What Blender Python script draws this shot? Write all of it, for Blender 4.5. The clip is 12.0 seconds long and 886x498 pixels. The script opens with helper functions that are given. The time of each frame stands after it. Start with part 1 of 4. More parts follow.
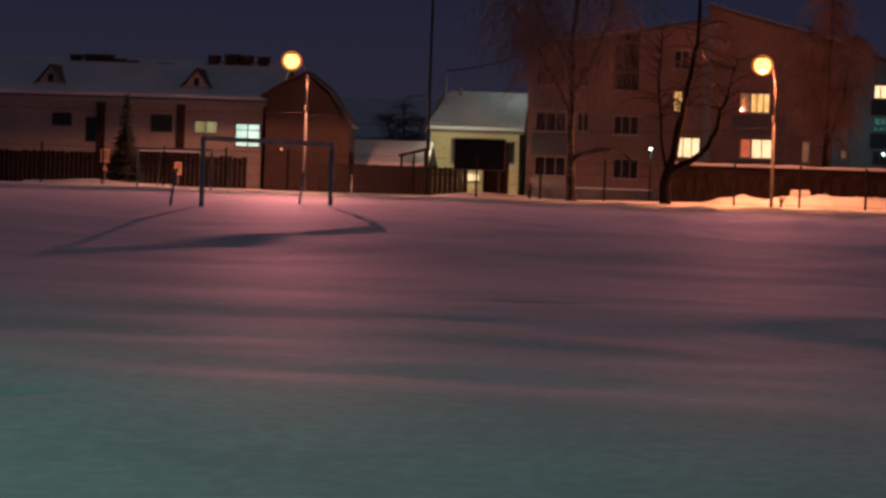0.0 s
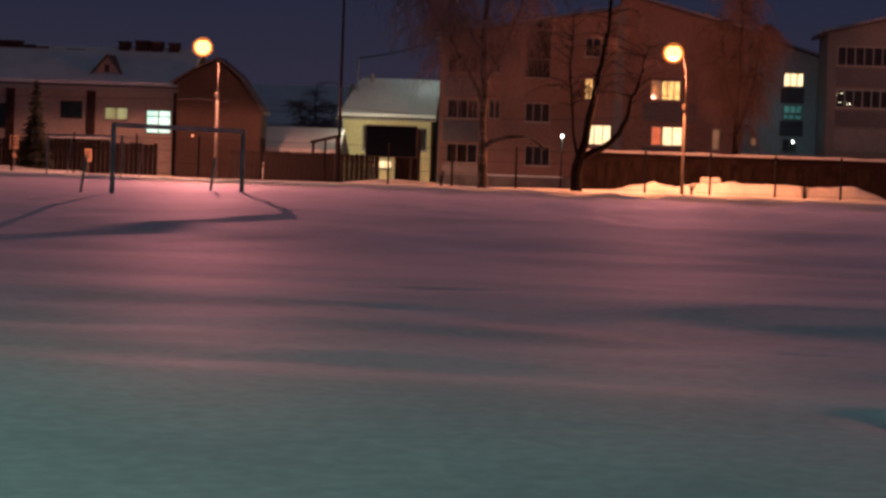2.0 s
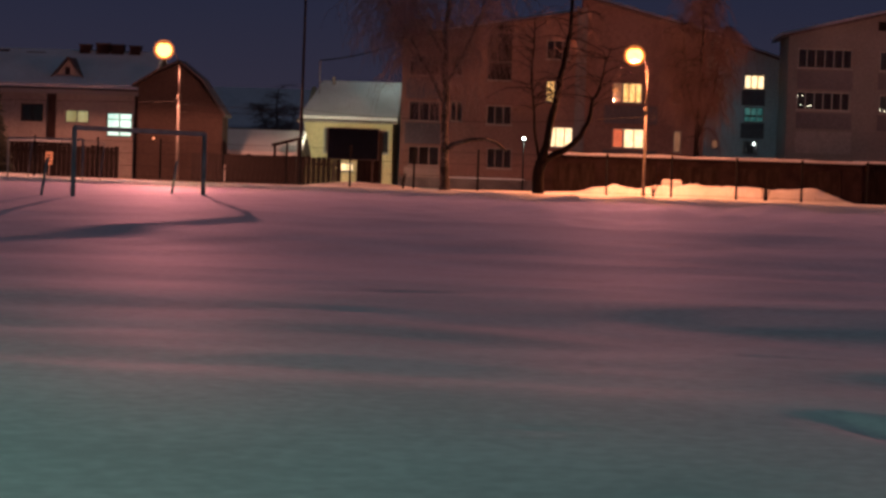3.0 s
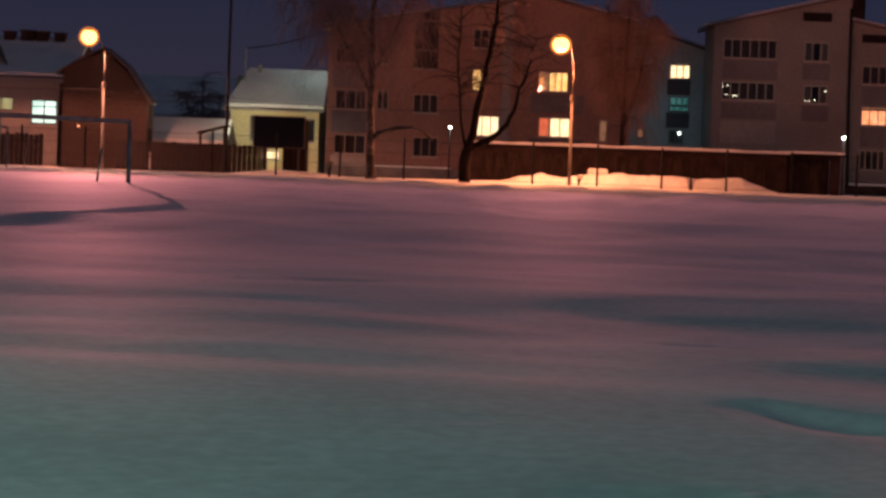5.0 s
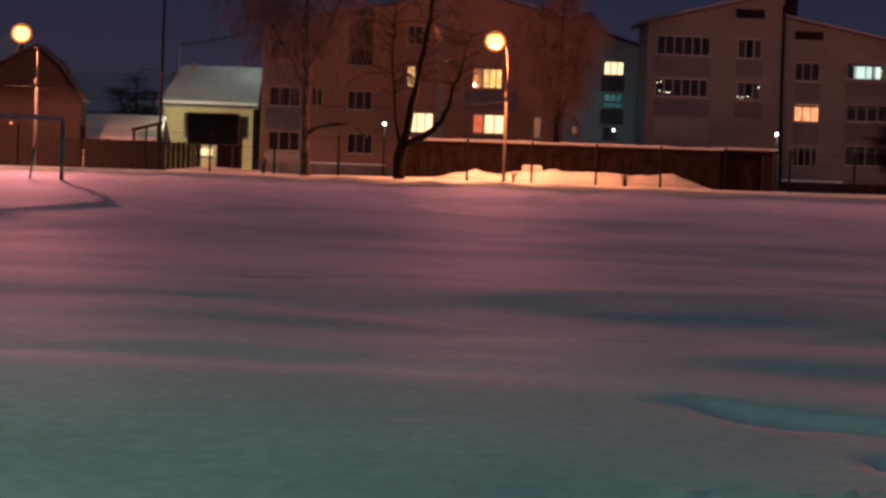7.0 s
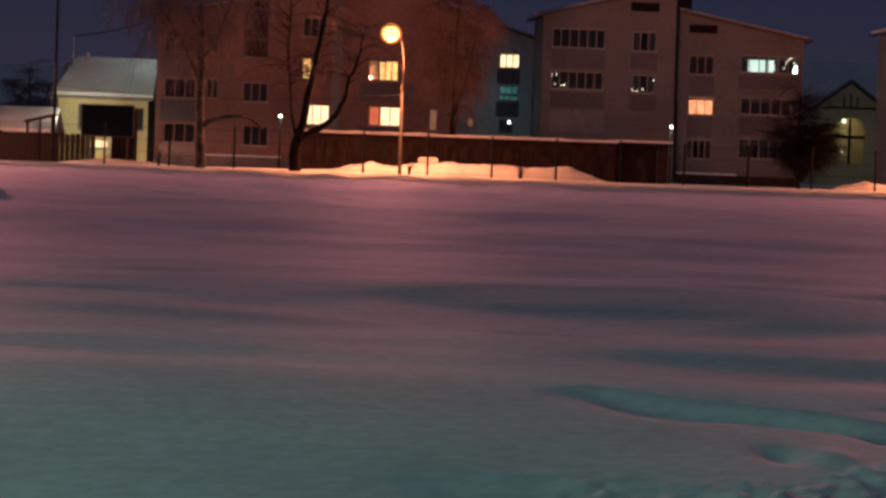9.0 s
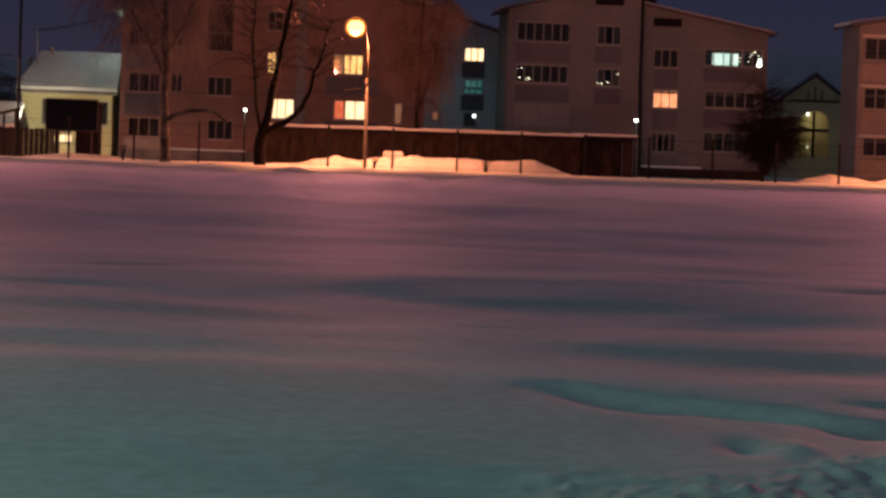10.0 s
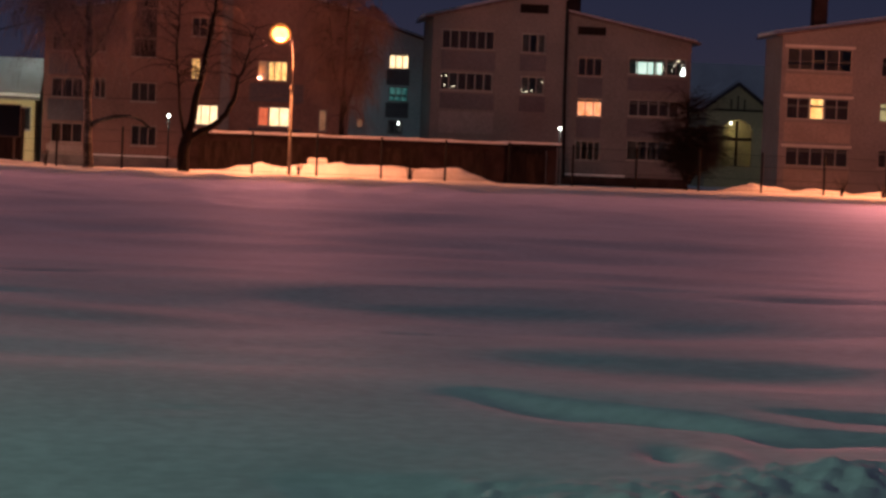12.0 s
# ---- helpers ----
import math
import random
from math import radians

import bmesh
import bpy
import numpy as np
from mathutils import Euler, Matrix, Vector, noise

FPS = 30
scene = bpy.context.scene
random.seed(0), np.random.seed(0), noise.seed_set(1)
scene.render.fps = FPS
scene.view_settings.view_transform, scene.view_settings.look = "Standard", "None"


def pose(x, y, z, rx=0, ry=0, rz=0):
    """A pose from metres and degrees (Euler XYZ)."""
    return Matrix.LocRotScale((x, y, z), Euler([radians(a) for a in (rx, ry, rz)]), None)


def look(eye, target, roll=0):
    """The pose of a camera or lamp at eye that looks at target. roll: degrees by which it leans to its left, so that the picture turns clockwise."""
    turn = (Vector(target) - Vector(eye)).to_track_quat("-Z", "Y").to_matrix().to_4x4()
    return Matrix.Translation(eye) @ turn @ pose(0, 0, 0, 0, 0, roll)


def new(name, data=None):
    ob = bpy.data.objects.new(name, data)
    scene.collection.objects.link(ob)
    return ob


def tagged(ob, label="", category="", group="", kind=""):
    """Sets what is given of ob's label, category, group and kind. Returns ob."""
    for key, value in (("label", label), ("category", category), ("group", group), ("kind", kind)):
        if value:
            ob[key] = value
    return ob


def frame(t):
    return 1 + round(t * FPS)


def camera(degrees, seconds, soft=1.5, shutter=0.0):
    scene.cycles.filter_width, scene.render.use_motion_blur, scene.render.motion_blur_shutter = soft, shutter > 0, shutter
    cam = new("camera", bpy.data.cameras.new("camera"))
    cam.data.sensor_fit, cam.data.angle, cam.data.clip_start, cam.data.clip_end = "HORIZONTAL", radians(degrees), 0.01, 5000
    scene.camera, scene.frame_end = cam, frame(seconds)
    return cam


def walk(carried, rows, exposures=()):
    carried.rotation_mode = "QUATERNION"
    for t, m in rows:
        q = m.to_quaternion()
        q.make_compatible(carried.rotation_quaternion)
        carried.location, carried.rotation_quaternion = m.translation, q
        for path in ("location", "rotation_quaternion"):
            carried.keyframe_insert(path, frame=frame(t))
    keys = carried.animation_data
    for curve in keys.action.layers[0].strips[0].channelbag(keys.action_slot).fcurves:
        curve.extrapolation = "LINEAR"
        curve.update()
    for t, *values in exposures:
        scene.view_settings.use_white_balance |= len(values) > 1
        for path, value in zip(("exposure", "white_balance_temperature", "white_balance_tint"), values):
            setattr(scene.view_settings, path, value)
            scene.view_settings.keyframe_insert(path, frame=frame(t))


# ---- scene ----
# the camera turns on one spot, at eye height over the snow
EYE = (0.0, 0.0, 1.4)
cam = camera(21.14, 12.0, soft=2.9)
# seconds, yaw to the right, pitch, roll
TURNS = [(0, -5.890, -1.890, 1.92), (0.5, -5.300, -1.960, 1.92), (1, -4.826, -2.025, 1.92), (1.5, -4.323, -2.162, 1.92),
         (2, -3.750, -2.131, 1.99), (2.5, -3.270, -2.049, 1.96), (3, -2.834, -2.039, 1.91), (3.2, -2.670, -2.080, 1.95),
         (4.8, -1.260, -2.205, 2.08), (5, -1.041, -2.253, 2.09),
         (5.5, -0.521, -2.345, 2.09), (6, 0.000, -2.295, 1.99), (6.5, 0.369, -2.261, 2.08), (7, 0.537, -2.277, 2.02), (7.2, 0.677, -2.285, 2.04), (8.8, 2.766, -2.385, 2.09),
         (9, 3.052, -2.373, 2.09), (9.5, 3.509, -2.466, 1.87), (10, 3.896, -2.494, 1.99), (10.5, 4.212, -2.333, 2.25),
         (11, 4.618, -2.304, 2.16), (11.5, 5.183, -2.261, 2.18), (12, 5.725, -2.251, 2.28)]


def ahead(yaw, pitch):
    a, e = radians(yaw), radians(pitch)
    return (100 * math.sin(a) * math.cos(e), 100 * math.cos(a) * math.cos(e), EYE[2] + 100 * math.sin(e))


walk(cam, [(t, look(EYE, ahead(y, p), r)) for t, y, p, r in TURNS], exposures=[(0, -0.36), (0.5, -0.22), (1.0, -0.05), (1.5, 0.0), (12.0, 0.0)])

# ---- night sky and lamps ----
world = bpy.data.worlds.new("night_sky")
scene.world = world
world.use_nodes = True
wn, wl = world.node_tree.nodes, world.node_tree.links
wbg = wn["Background"]
wtc = wn.new("ShaderNodeTexCoord")
wsep = wn.new("ShaderNodeSeparateXYZ")
wramp = wn.new("ShaderNodeValToRGB")
wramp.color_ramp.elements[0].position, wramp.color_ramp.elements[0].color = 0.0, (0.034, 0.028, 0.046, 1)
wramp.color_ramp.elements[1].position, wramp.color_ramp.elements[1].color = 1.0, (0.036, 0.040, 0.052, 1)
e = wramp.color_ramp.elements.new(0.07)
e.color = (0.0185, 0.0205, 0.043, 1)
e = wramp.color_ramp.elements.new(0.25)
e.color = (0.014, 0.019, 0.040, 1)
wl.new(wtc.outputs["Generated"], wsep.inputs[0])
wl.new(wsep.outputs["Z"], wramp.inputs[0])
wl.new(wramp.outputs[0], wbg.inputs[0])
wbg.inputs[1].default_value = 1.0

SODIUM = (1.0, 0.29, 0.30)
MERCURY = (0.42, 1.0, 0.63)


def glow(name, place, watts, colour, radius=0.18):
    la = bpy.data.lights.new(name, "POINT")
    la.energy, la.color, la.shadow_soft_size = watts, colour, radius
    ob = new(name, la)
    ob.location = place
    return ob


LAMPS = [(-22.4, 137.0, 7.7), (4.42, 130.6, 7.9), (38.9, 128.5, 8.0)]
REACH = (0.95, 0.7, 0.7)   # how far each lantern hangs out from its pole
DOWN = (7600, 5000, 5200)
FIELD_FILL = (62000, 21000, 57000)


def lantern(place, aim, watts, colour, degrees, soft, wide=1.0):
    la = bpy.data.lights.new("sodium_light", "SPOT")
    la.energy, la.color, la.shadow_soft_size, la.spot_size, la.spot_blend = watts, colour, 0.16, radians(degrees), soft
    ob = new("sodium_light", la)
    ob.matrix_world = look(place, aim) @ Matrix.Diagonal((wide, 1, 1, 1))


# each lantern lights the street below; an added flat fan brightens the open field
for (lx, ly, lz), out, down, field in zip(LAMPS, REACH, DOWN, FIELD_FILL):
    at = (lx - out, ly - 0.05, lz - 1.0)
    if ly > 135:   # the spot's cone is cut to keep light off the house behind
        lantern(at, (at[0], at[1] - 0.2, 0), down, (1.0, 0.35, 0.22), 170, 0.1)
    else:
        lantern(at, (at[0], at[1] - 0.2, 0), down, (1.0, 0.29, 0.085), 166, 0.45)
        glow("sodium_light", at, 0.70 * down, (1.0, 0.29, 0.16))
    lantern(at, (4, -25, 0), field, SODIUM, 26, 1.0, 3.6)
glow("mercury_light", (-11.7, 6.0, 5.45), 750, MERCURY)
glow("globe_light", (-2.55, 149.6, 3.05), 90, (0.80, 1.0, 0.80), 0.1)
# added lamp hidden behind a house corner to light the yellow house's roof
glow("roof_fill_light", (-11.6, 167.2, 9.0), 60, (0.80, 1.0, 0.86), 0.1)
# added fill hidden behind the billboard, for the yellow house's wall
glow("yard_fill", (-15.7, 159.6, 3.0), 520, (1.0, 0.95, 0.62), 0.08)
# added cool fill that brightens the set-back wing
glow("wing_fill", (12.6, 164.5, 4.8), 15, (0.62, 0.95, 1.0), 0.1)
# added fill that brightens the ochre gable, with no lamp modelled
glow("yard_fill", (43.6, 184.0, 2.4), 30, (1.0, 0.86, 0.58), 0.1)
glow("globe_light", (21.93, 147.4, 3.35), 220, (1.0, 0.95, 0.80), 0.1)

# ---- materials ----


def mat(name, base, rough=0.7, metal=0.0, vary=0.15, scale=3.0, bump=0.0, bscale=40.0, spec=0.5, second=None, stretch=(1, 1, 1), cut=(0.40, 0.60)):
    """Base colour varied at two scales, with fine relief."""
    m = bpy.data.materials.new(name)
    m.use_nodes = True
    n, l = m.node_tree.nodes, m.node_tree.links
    b = n["Principled BSDF"]
    b.inputs["Roughness"].default_value, b.inputs["Metallic"].default_value = rough, metal
    b.inputs["Specular IOR Level"].default_value = spec
    tc = n.new("ShaderNodeTexCoord")
    mp = n.new("ShaderNodeMapping")
    mp.inputs["Scale"].default_value = stretch
    l.new(tc.outputs["Object"], mp.inputs[0])
    big, fine = n.new("ShaderNodeTexNoise"), n.new("ShaderNodeTexNoise")
    big.inputs["Scale"].default_value, big.inputs["Detail"].default_value = scale * 0.2, 5
    fine.inputs["Scale"].default_value, fine.inputs["Detail"].default_value = scale * 4, 6
    l.new(mp.outputs[0], big.inputs["Vector"])
    l.new(mp.outputs[0], fine.inputs["Vector"])
    mixn = n.new("ShaderNodeMath")
    mixn.operation = "ADD"
    l.new(big.outputs["Fac"], mixn.inputs[0])
    l.new(fine.outputs["Fac"], mixn.inputs[1])
    ramp = n.new("ShaderNodeValToRGB")
    lo = second or [c * (1 - vary * 1.6) for c in base]
    hi = [min(1, c * (1 + vary)) for c in base]
    ramp.color_ramp.elements[0].position, ramp.color_ramp.elements[0].color = cut[0], (*lo, 1)
    ramp.color_ramp.elements[1].position, ramp.color_ramp.elements[1].color = cut[1], (*hi, 1)
    half = n.new("ShaderNodeMath")
    half.operation = "MULTIPLY"
    half.inputs[1].default_value = 0.5
    l.new(mixn.outputs[0], half.inputs[0])
    l.new(half.outputs[0], ramp.inputs[0])
    l.new(ramp.outputs[0], b.inputs["Base Color"])
    if bump:
        bn, bu = n.new("ShaderNodeTexNoise"), n.new("ShaderNodeBump")
        bn.inputs["Scale"].default_value, bn.inputs["Detail"].default_value = bscale, 6
        bu.inputs["Strength"].default_value, bu.inputs["Distance"].default_value = bump, 0.02
        l.new(mp.outputs[0], bn.inputs["Vector"])
        l.new(bn.outputs["Fac"], bu.inputs["Height"])
        l.new(bu.outputs[0], b.inputs["Normal"])
    return m


def lit(name, colour, strength, second=None, scale=6.0):
    """A lamp, or cloth with the room's light put in as emission, uneven in folds."""
    m = bpy.data.materials.new(name)
    m.use_nodes = True
    n, l = m.node_tree.nodes, m.node_tree.links
    b = n["Principled BSDF"]
    b.inputs["Base Color"].default_value = (*colour, 1)
    b.inputs["Emission Strength"].default_value = strength
    if second:
        tc, mp, nz, ramp = n.new("ShaderNodeTexCoord"), n.new("ShaderNodeMapping"), n.new("ShaderNodeTexNoise"), n.new("ShaderNodeValToRGB")
        mp.inputs["Scale"].default_value = (1.0, 1.0, 0.35)
        nz.inputs["Scale"].default_value, nz.inputs["Detail"].default_value = scale, 3
        ramp.color_ramp.elements[0].position, ramp.color_ramp.elements[0].color = 0.35, (*second, 1)
        ramp.color_ramp.elements[1].position, ramp.color_ramp.elements[1].color = 0.62, (*colour, 1)
        l.new(tc.outputs["Object"], mp.inputs[0])
        l.new(mp.outputs[0], nz.inputs["Vector"])
        l.new(nz.outputs["Fac"], ramp.inputs[0])
        l.new(ramp.outputs[0], b.inputs["Emission Color"])
    else:
        b.inputs["Emission Color"].default_value = (*colour, 1)
    return m


def glass_material():
    m = bpy.data.materials.new("window_glass")
    m.use_nodes = True
    n, l = m.node_tree.nodes, m.node_tree.links
    out = n["Material Output"]
    tr, gl, mx, fr = n.new("ShaderNodeBsdfTransparent"), n.new("ShaderNodeBsdfGlossy"), n.new("ShaderNodeMixShader"), n.new("ShaderNodeFresnel")
    tr.inputs[0].default_value = (0.86, 0.9, 0.9, 1)
    gl.inputs["Roughness"].default_value = 0.03
    fr.inputs[0].default_value = 1.5
    l.new(fr.outputs[0], mx.inputs[0])
    l.new(tr.outputs[0], mx.inputs[1])
    l.new(gl.outputs[0], mx.inputs[2])
    l.new(mx.outputs[0], out.inputs[0])
    return m


def halo_material():
    """Oversized frosted bowl: half see-through, its orange emission stands in for the halo."""
    m = bpy.data.materials.new("sodium_halo")
    m.use_nodes = True
    n, l = m.node_tree.nodes, m.node_tree.links
    tr, em, ad = n.new("ShaderNodeBsdfTransparent"), n.new("ShaderNodeEmission"), n.new("ShaderNodeAddShader")
    tr.inputs[0].default_value = (0.92, 0.86, 0.78, 1)
    em.inputs[0].default_value, em.inputs[1].default_value = (1.0, 0.27, 0.06, 1), 0.42
    l.new(tr.outputs[0], ad.inputs[0])
    l.new(em.outputs[0], ad.inputs[1])
    l.new(ad.outputs[0], n["Material Output"].inputs[0])
    return m


M = {
    "snow": mat("snow", (0.80, 0.82, 0.85), 0.75, vary=0.08, scale=2.0, bump=0.05, bscale=22, spec=0.3),
    "bank": mat("bank_snow", (0.72, 0.72, 0.74), 0.8, vary=0.12, scale=4.0, bump=0.6, bscale=8, spec=0.3),
    "plaster_pink": mat("plaster_pink", (0.255, 0.148, 0.128), 0.9, vary=0.14, scale=1.5, bump=0.2),
    "plaster_beige": mat("plaster_beige", (0.205, 0.182, 0.188), 0.9, vary=0.12, scale=1.5, bump=0.2),
    "plaster_cool_lit": mat("plaster_cool_lit", (0.58, 0.66, 0.70), 0.9, vary=0.12, scale=1.5, bump=0.2),
    "plaster_grey": mat("plaster_grey", (0.25, 0.225, 0.235), 0.9, vary=0.12, scale=1.5, bump=0.2),
    "plaster_yellow": mat("plaster_yellow", (0.64, 0.56, 0.33), 0.9, vary=0.12, scale=1.5, bump=0.2),
    "siding": mat("siding_beige", (0.40, 0.345, 0.315), 0.85, vary=0.12, scale=1.2, bump=0.2),
    "parapet": mat("parapet_panel", (0.135, 0.12, 0.14), 0.8, vary=0.14, scale=2),
    "parapet_pink": mat("parapet_panel_pink", (0.34, 0.275, 0.255), 0.8, vary=0.12, scale=2),
    "brick": mat("brick_brown", (0.058, 0.036, 0.032), 0.9, vary=0.3, scale=6, bump=0.5, bscale=20, spec=0.08),
    "plinth": mat("plinth_concrete", (0.20, 0.17, 0.17), 0.95, vary=0.25, scale=4, bump=0.3),
    "wood_dark": mat("wood_dark", (0.038, 0.026, 0.023), 0.85, vary=0.35, scale=5, bump=0.4, stretch=(6, 6, 1), spec=0.08),
    "plaster_brown": mat("plaster_brown", (0.075, 0.052, 0.046), 0.92, vary=0.16, scale=1.5, bump=0.05, spec=0.1),
    "white_trim": mat("white_trim", (0.62, 0.58, 0.57), 0.6, vary=0.08, scale=5),
    "frame_dull": mat("frame_dull", (0.36, 0.27, 0.245), 0.6, vary=0.12, scale=5),
    "wood_black": mat("wood_near_black", (0.020, 0.015, 0.015), 0.9, vary=0.35, scale=5, bump=0.4, stretch=(6, 6, 1), spec=0.08),
    "roof_metal": mat("roof_metal", (0.10, 0.07, 0.07), 0.5, 0.3, vary=0.2, scale=3),
    "white_frame": mat("white_frame", (0.34, 0.325, 0.32), 0.5, vary=0.06, scale=5),
    "dark_frame": mat("dark_frame", (0.10, 0.08, 0.075), 0.6, vary=0.2, scale=5, spec=0.08),
    "louvre": mat("louvre", (0.02, 0.015, 0.015), 0.7, vary=0.2, scale=5, spec=0.08),
    "lamp_paint": mat("lamp_post_paint", (0.13, 0.115, 0.105), 0.85, vary=0.2, scale=8, spec=0.1),
    "steel": mat("galvanised_steel", (0.30, 0.26, 0.24), 0.55, 0.2, vary=0.2, scale=8),
    "fence": mat("fence_paint", (0.016, 0.016, 0.018), 0.6, 0.2, vary=0.2, scale=8, spec=0.08),
    # the greenish lamp light on the near goal is put into its paint
    "goal_green_lit": mat("goal_paint_green_lit", (0.20, 0.33, 0.32), 0.55, vary=0.25, scale=8),
    "goal_white": mat("goal_paint_white", (0.38, 0.39, 0.39), 0.6, vary=0.25, scale=8),
    "board": mat("board_dark", (0.008, 0.012, 0.022), 0.6, vary=0.2, scale=3, spec=0.08),
    "sign": mat("sign_face", (0.80, 0.50, 0.30), 0.4, vary=0.1, scale=6),
    "birch": mat("birch_bark", (0.15, 0.125, 0.12), 0.9, cut=(0.49, 0.56), vary=0.2, scale=2.6, second=(0.03, 0.025, 0.022), bump=0.5, stretch=(1, 1, 2.5)),
    "bark": mat("dark_bark", (0.017, 0.013, 0.012), 0.95, vary=0.35, scale=5, bump=0.8, bscale=12, stretch=(3, 3, 0.6), spec=0.08),
    "twig": mat("frosty_twig", (0.30, 0.22, 0.205), 0.9, vary=0.3, scale=3),
    "twig_black": mat("black_twig", (0.014, 0.013, 0.012), 0.95, vary=0.3, scale=3, spec=0.08),
    "twig_dark": mat("dark_twig", (0.20, 0.14, 0.125), 0.9, vary=0.3, scale=3, spec=0.08),
    "needle": mat("spruce_needle", (0.030, 0.038, 0.030), 0.9, vary=0.4, scale=5),
    "curtain": mat("curtain_cloth", (0.22, 0.19, 0.185), 0.95, vary=0.2, scale=6, stretch=(4, 4, 0.3)),
    # dark reddish sheet behind panes, standing in for lamp reflections in the glass
    "drape": mat("pane_backing_reddish", (0.075, 0.05, 0.05), 0.95, vary=0.35, scale=6, stretch=(4, 4, 0.3)),
    "interior": mat("room_wall", (0.25, 0.22, 0.20), 0.95, vary=0.1, scale=2),
    "cable": mat("cable", (0.02, 0.018, 0.018), 0.8, vary=0.1, scale=5, spec=0.05),
    "glass": glass_material(),
    "lit_warm": lit("lit_curtain_warm", (1.0, 0.60, 0.22), 2.0, (0.85, 0.34, 0.10)),
    "lit_yellow": lit("lit_curtain_yellow", (1.0, 0.70, 0.44), 2.2, (0.95, 0.56, 0.26)),
    "lit_orange": lit("lit_curtain_orange", (1.0, 0.40, 0.21), 1.9, (0.75, 0.22, 0.08)),
    "lit_red": lit("lit_curtain_red", (1.0, 0.22, 0.10), 0.9, (0.6, 0.10, 0.05)),
    "lit_white": lit("lit_room_white", (0.86, 1.0, 0.88), 1.5, (0.55, 0.75, 0.66), 2),
    "lit_faint": lit("lit_curtain_faint", (0.75, 0.36, 0.20), 0.45, (0.45, 0.18, 0.10)),
    "lit_dim": lit("lit_curtain_dim", (0.62, 0.54, 0.28), 0.8, (0.36, 0.28, 0.12), 2),
    "lit_teal": lit("lit_curtain_teal", (0.14, 0.36, 0.32), 0.5, (0.02, 0.11, 0.11)),
    "halo_sodium": halo_material(),
    "bulb_core": lit("sodium_bulb", (1.0, 0.34, 0.075), 10.0),
    # darker brown brick of the garages and the entry porch
    "brick_dark": mat("brick_deep_brown", (0.036, 0.023, 0.023), 0.9, vary=0.3, scale=6, bump=0.5, bscale=20, spec=0.08),
    "bulb_white": lit("white_globe", (0.95, 1.0, 0.92), 8),
    "bulb_mercury": lit("mercury_bowl", (0.55, 1.0, 0.88), 40),
    "garland": lit("garland_bulb", (1.0, 0.85, 0.6), 5),
}

# ---- mesh helpers ----


def box(bm, x0, x1, y0, y1, z0, z1):
    v = [bm.verts.new(p) for p in ((x0, y0, z0), (x1, y0, z0), (x1, y1, z0), (x0, y1, z0), (x0, y0, z1), (x1, y0, z1), (x1, y1, z1), (x0, y1, z1))]
    for q in ((3, 2, 1, 0), (4, 5, 6, 7), (0, 1, 5, 4), (1, 2, 6, 5), (2, 3, 7, 6), (3, 0, 4, 7)):
        bm.faces.new([v[i] for i in q])


def prism(bm, outline, y0, y1):
    """An outline in x and z, counter-clockwise as seen from the front, drawn out from y0 to y1."""
    a = [bm.verts.new((x, y0, z)) for x, z in outline]
    b = [bm.verts.new((x, y1, z)) for x, z in outline]
    bm.faces.new(a)
    bm.faces.new(b[::-1])
    for i in range(len(a)):
        j = (i + 1) % len(a)
        bm.faces.new((a[j], a[i], b[i], b[j]))


def tube(bm, points, radii, sides=8):
    """A tapered tube along points, closed at its ends."""
    points = [Vector(p) for p in points]
    rings = []
    for i, p in enumerate(points):
        d = (points[min(i + 1, len(points) - 1)] - points[max(i - 1, 0)]).normalized()
        u = d.cross(Vector((0.31, 0.95, 0.05))).normalized()
        w = d.cross(u)
        r = radii[i]
        rings.append([bm.verts.new(p + r * (math.cos(2 * math.pi * k / sides) * u + math.sin(2 * math.pi * k / sides) * w)) for k in range(sides)])
    for a, b in zip(rings, rings[1:]):
        for k in range(sides):
            bm.faces.new((a[k], a[(k + 1) % sides], b[(k + 1) % sides], b[k]))
    bm.faces.new(rings[0][::-1])
    bm.faces.new(rings[-1])


def ball(bm, place, r, sz=1.0, u=14, v=9):
    m = Matrix.Translation(place) @ Matrix.Diagonal((r, r, r * sz, 1))
    bmesh.ops.create_uvsphere(bm, u_segments=u, v_segments=v, radius=1.0, matrix=m)


def link(name, bm, material, smooth=False):
    me = bpy.data.meshes.new(name)
    bm.normal_update()
    bm.to_mesh(me)
    bm.free()
    if smooth:
        me.shade_smooth()
    me.materials.append(M[material])
    return new(name, me)


def part(name, bm, material, parent, label="", smooth=False):
    ob = link(name, bm, material, smooth)
    ob.parent = parent
    if parent.name in IN_WORLD:
        ob.matrix_parent_inverse = Matrix.Translation(-parent.location)
    if label:
        tagged(ob, label)
    return ob


IN_WORLD = set()   # things whose parts are given in world metres


def thing(name, place, label, category, group="", world=False):
    ob = new(name)
    ob.location = place
    if world:
        IN_WORLD.add(ob.name)
    ob.empty_display_size = 0.2
    return tagged(ob, label, category, group)


def one_box(*a):
    bm = bmesh.new()
    box(bm, *a)
    return bm


def one_tube(points, radii, sides=8):
    bm = bmesh.new()
    tube(bm, points, radii, sides)
    return bm


def one_prism(outline, y0, y1):
    bm = bmesh.new()
    prism(bm, outline, y0, y1)
    return bm

# ---- snow field: one sheet to the horizon ----


def bell(v, near, far):
    return math.exp(-(v / (far if v > 0 else near)) ** 2)


def dip(x, y, cx, cy, long, near, far, lean):
    """A long hollow, 1 at its middle line, with its own slope on the near and the far side."""
    line = cy + lean * (x - cx)
    return math.exp(-((x - cx) / long) ** 4) * bell(y - line, near, far)


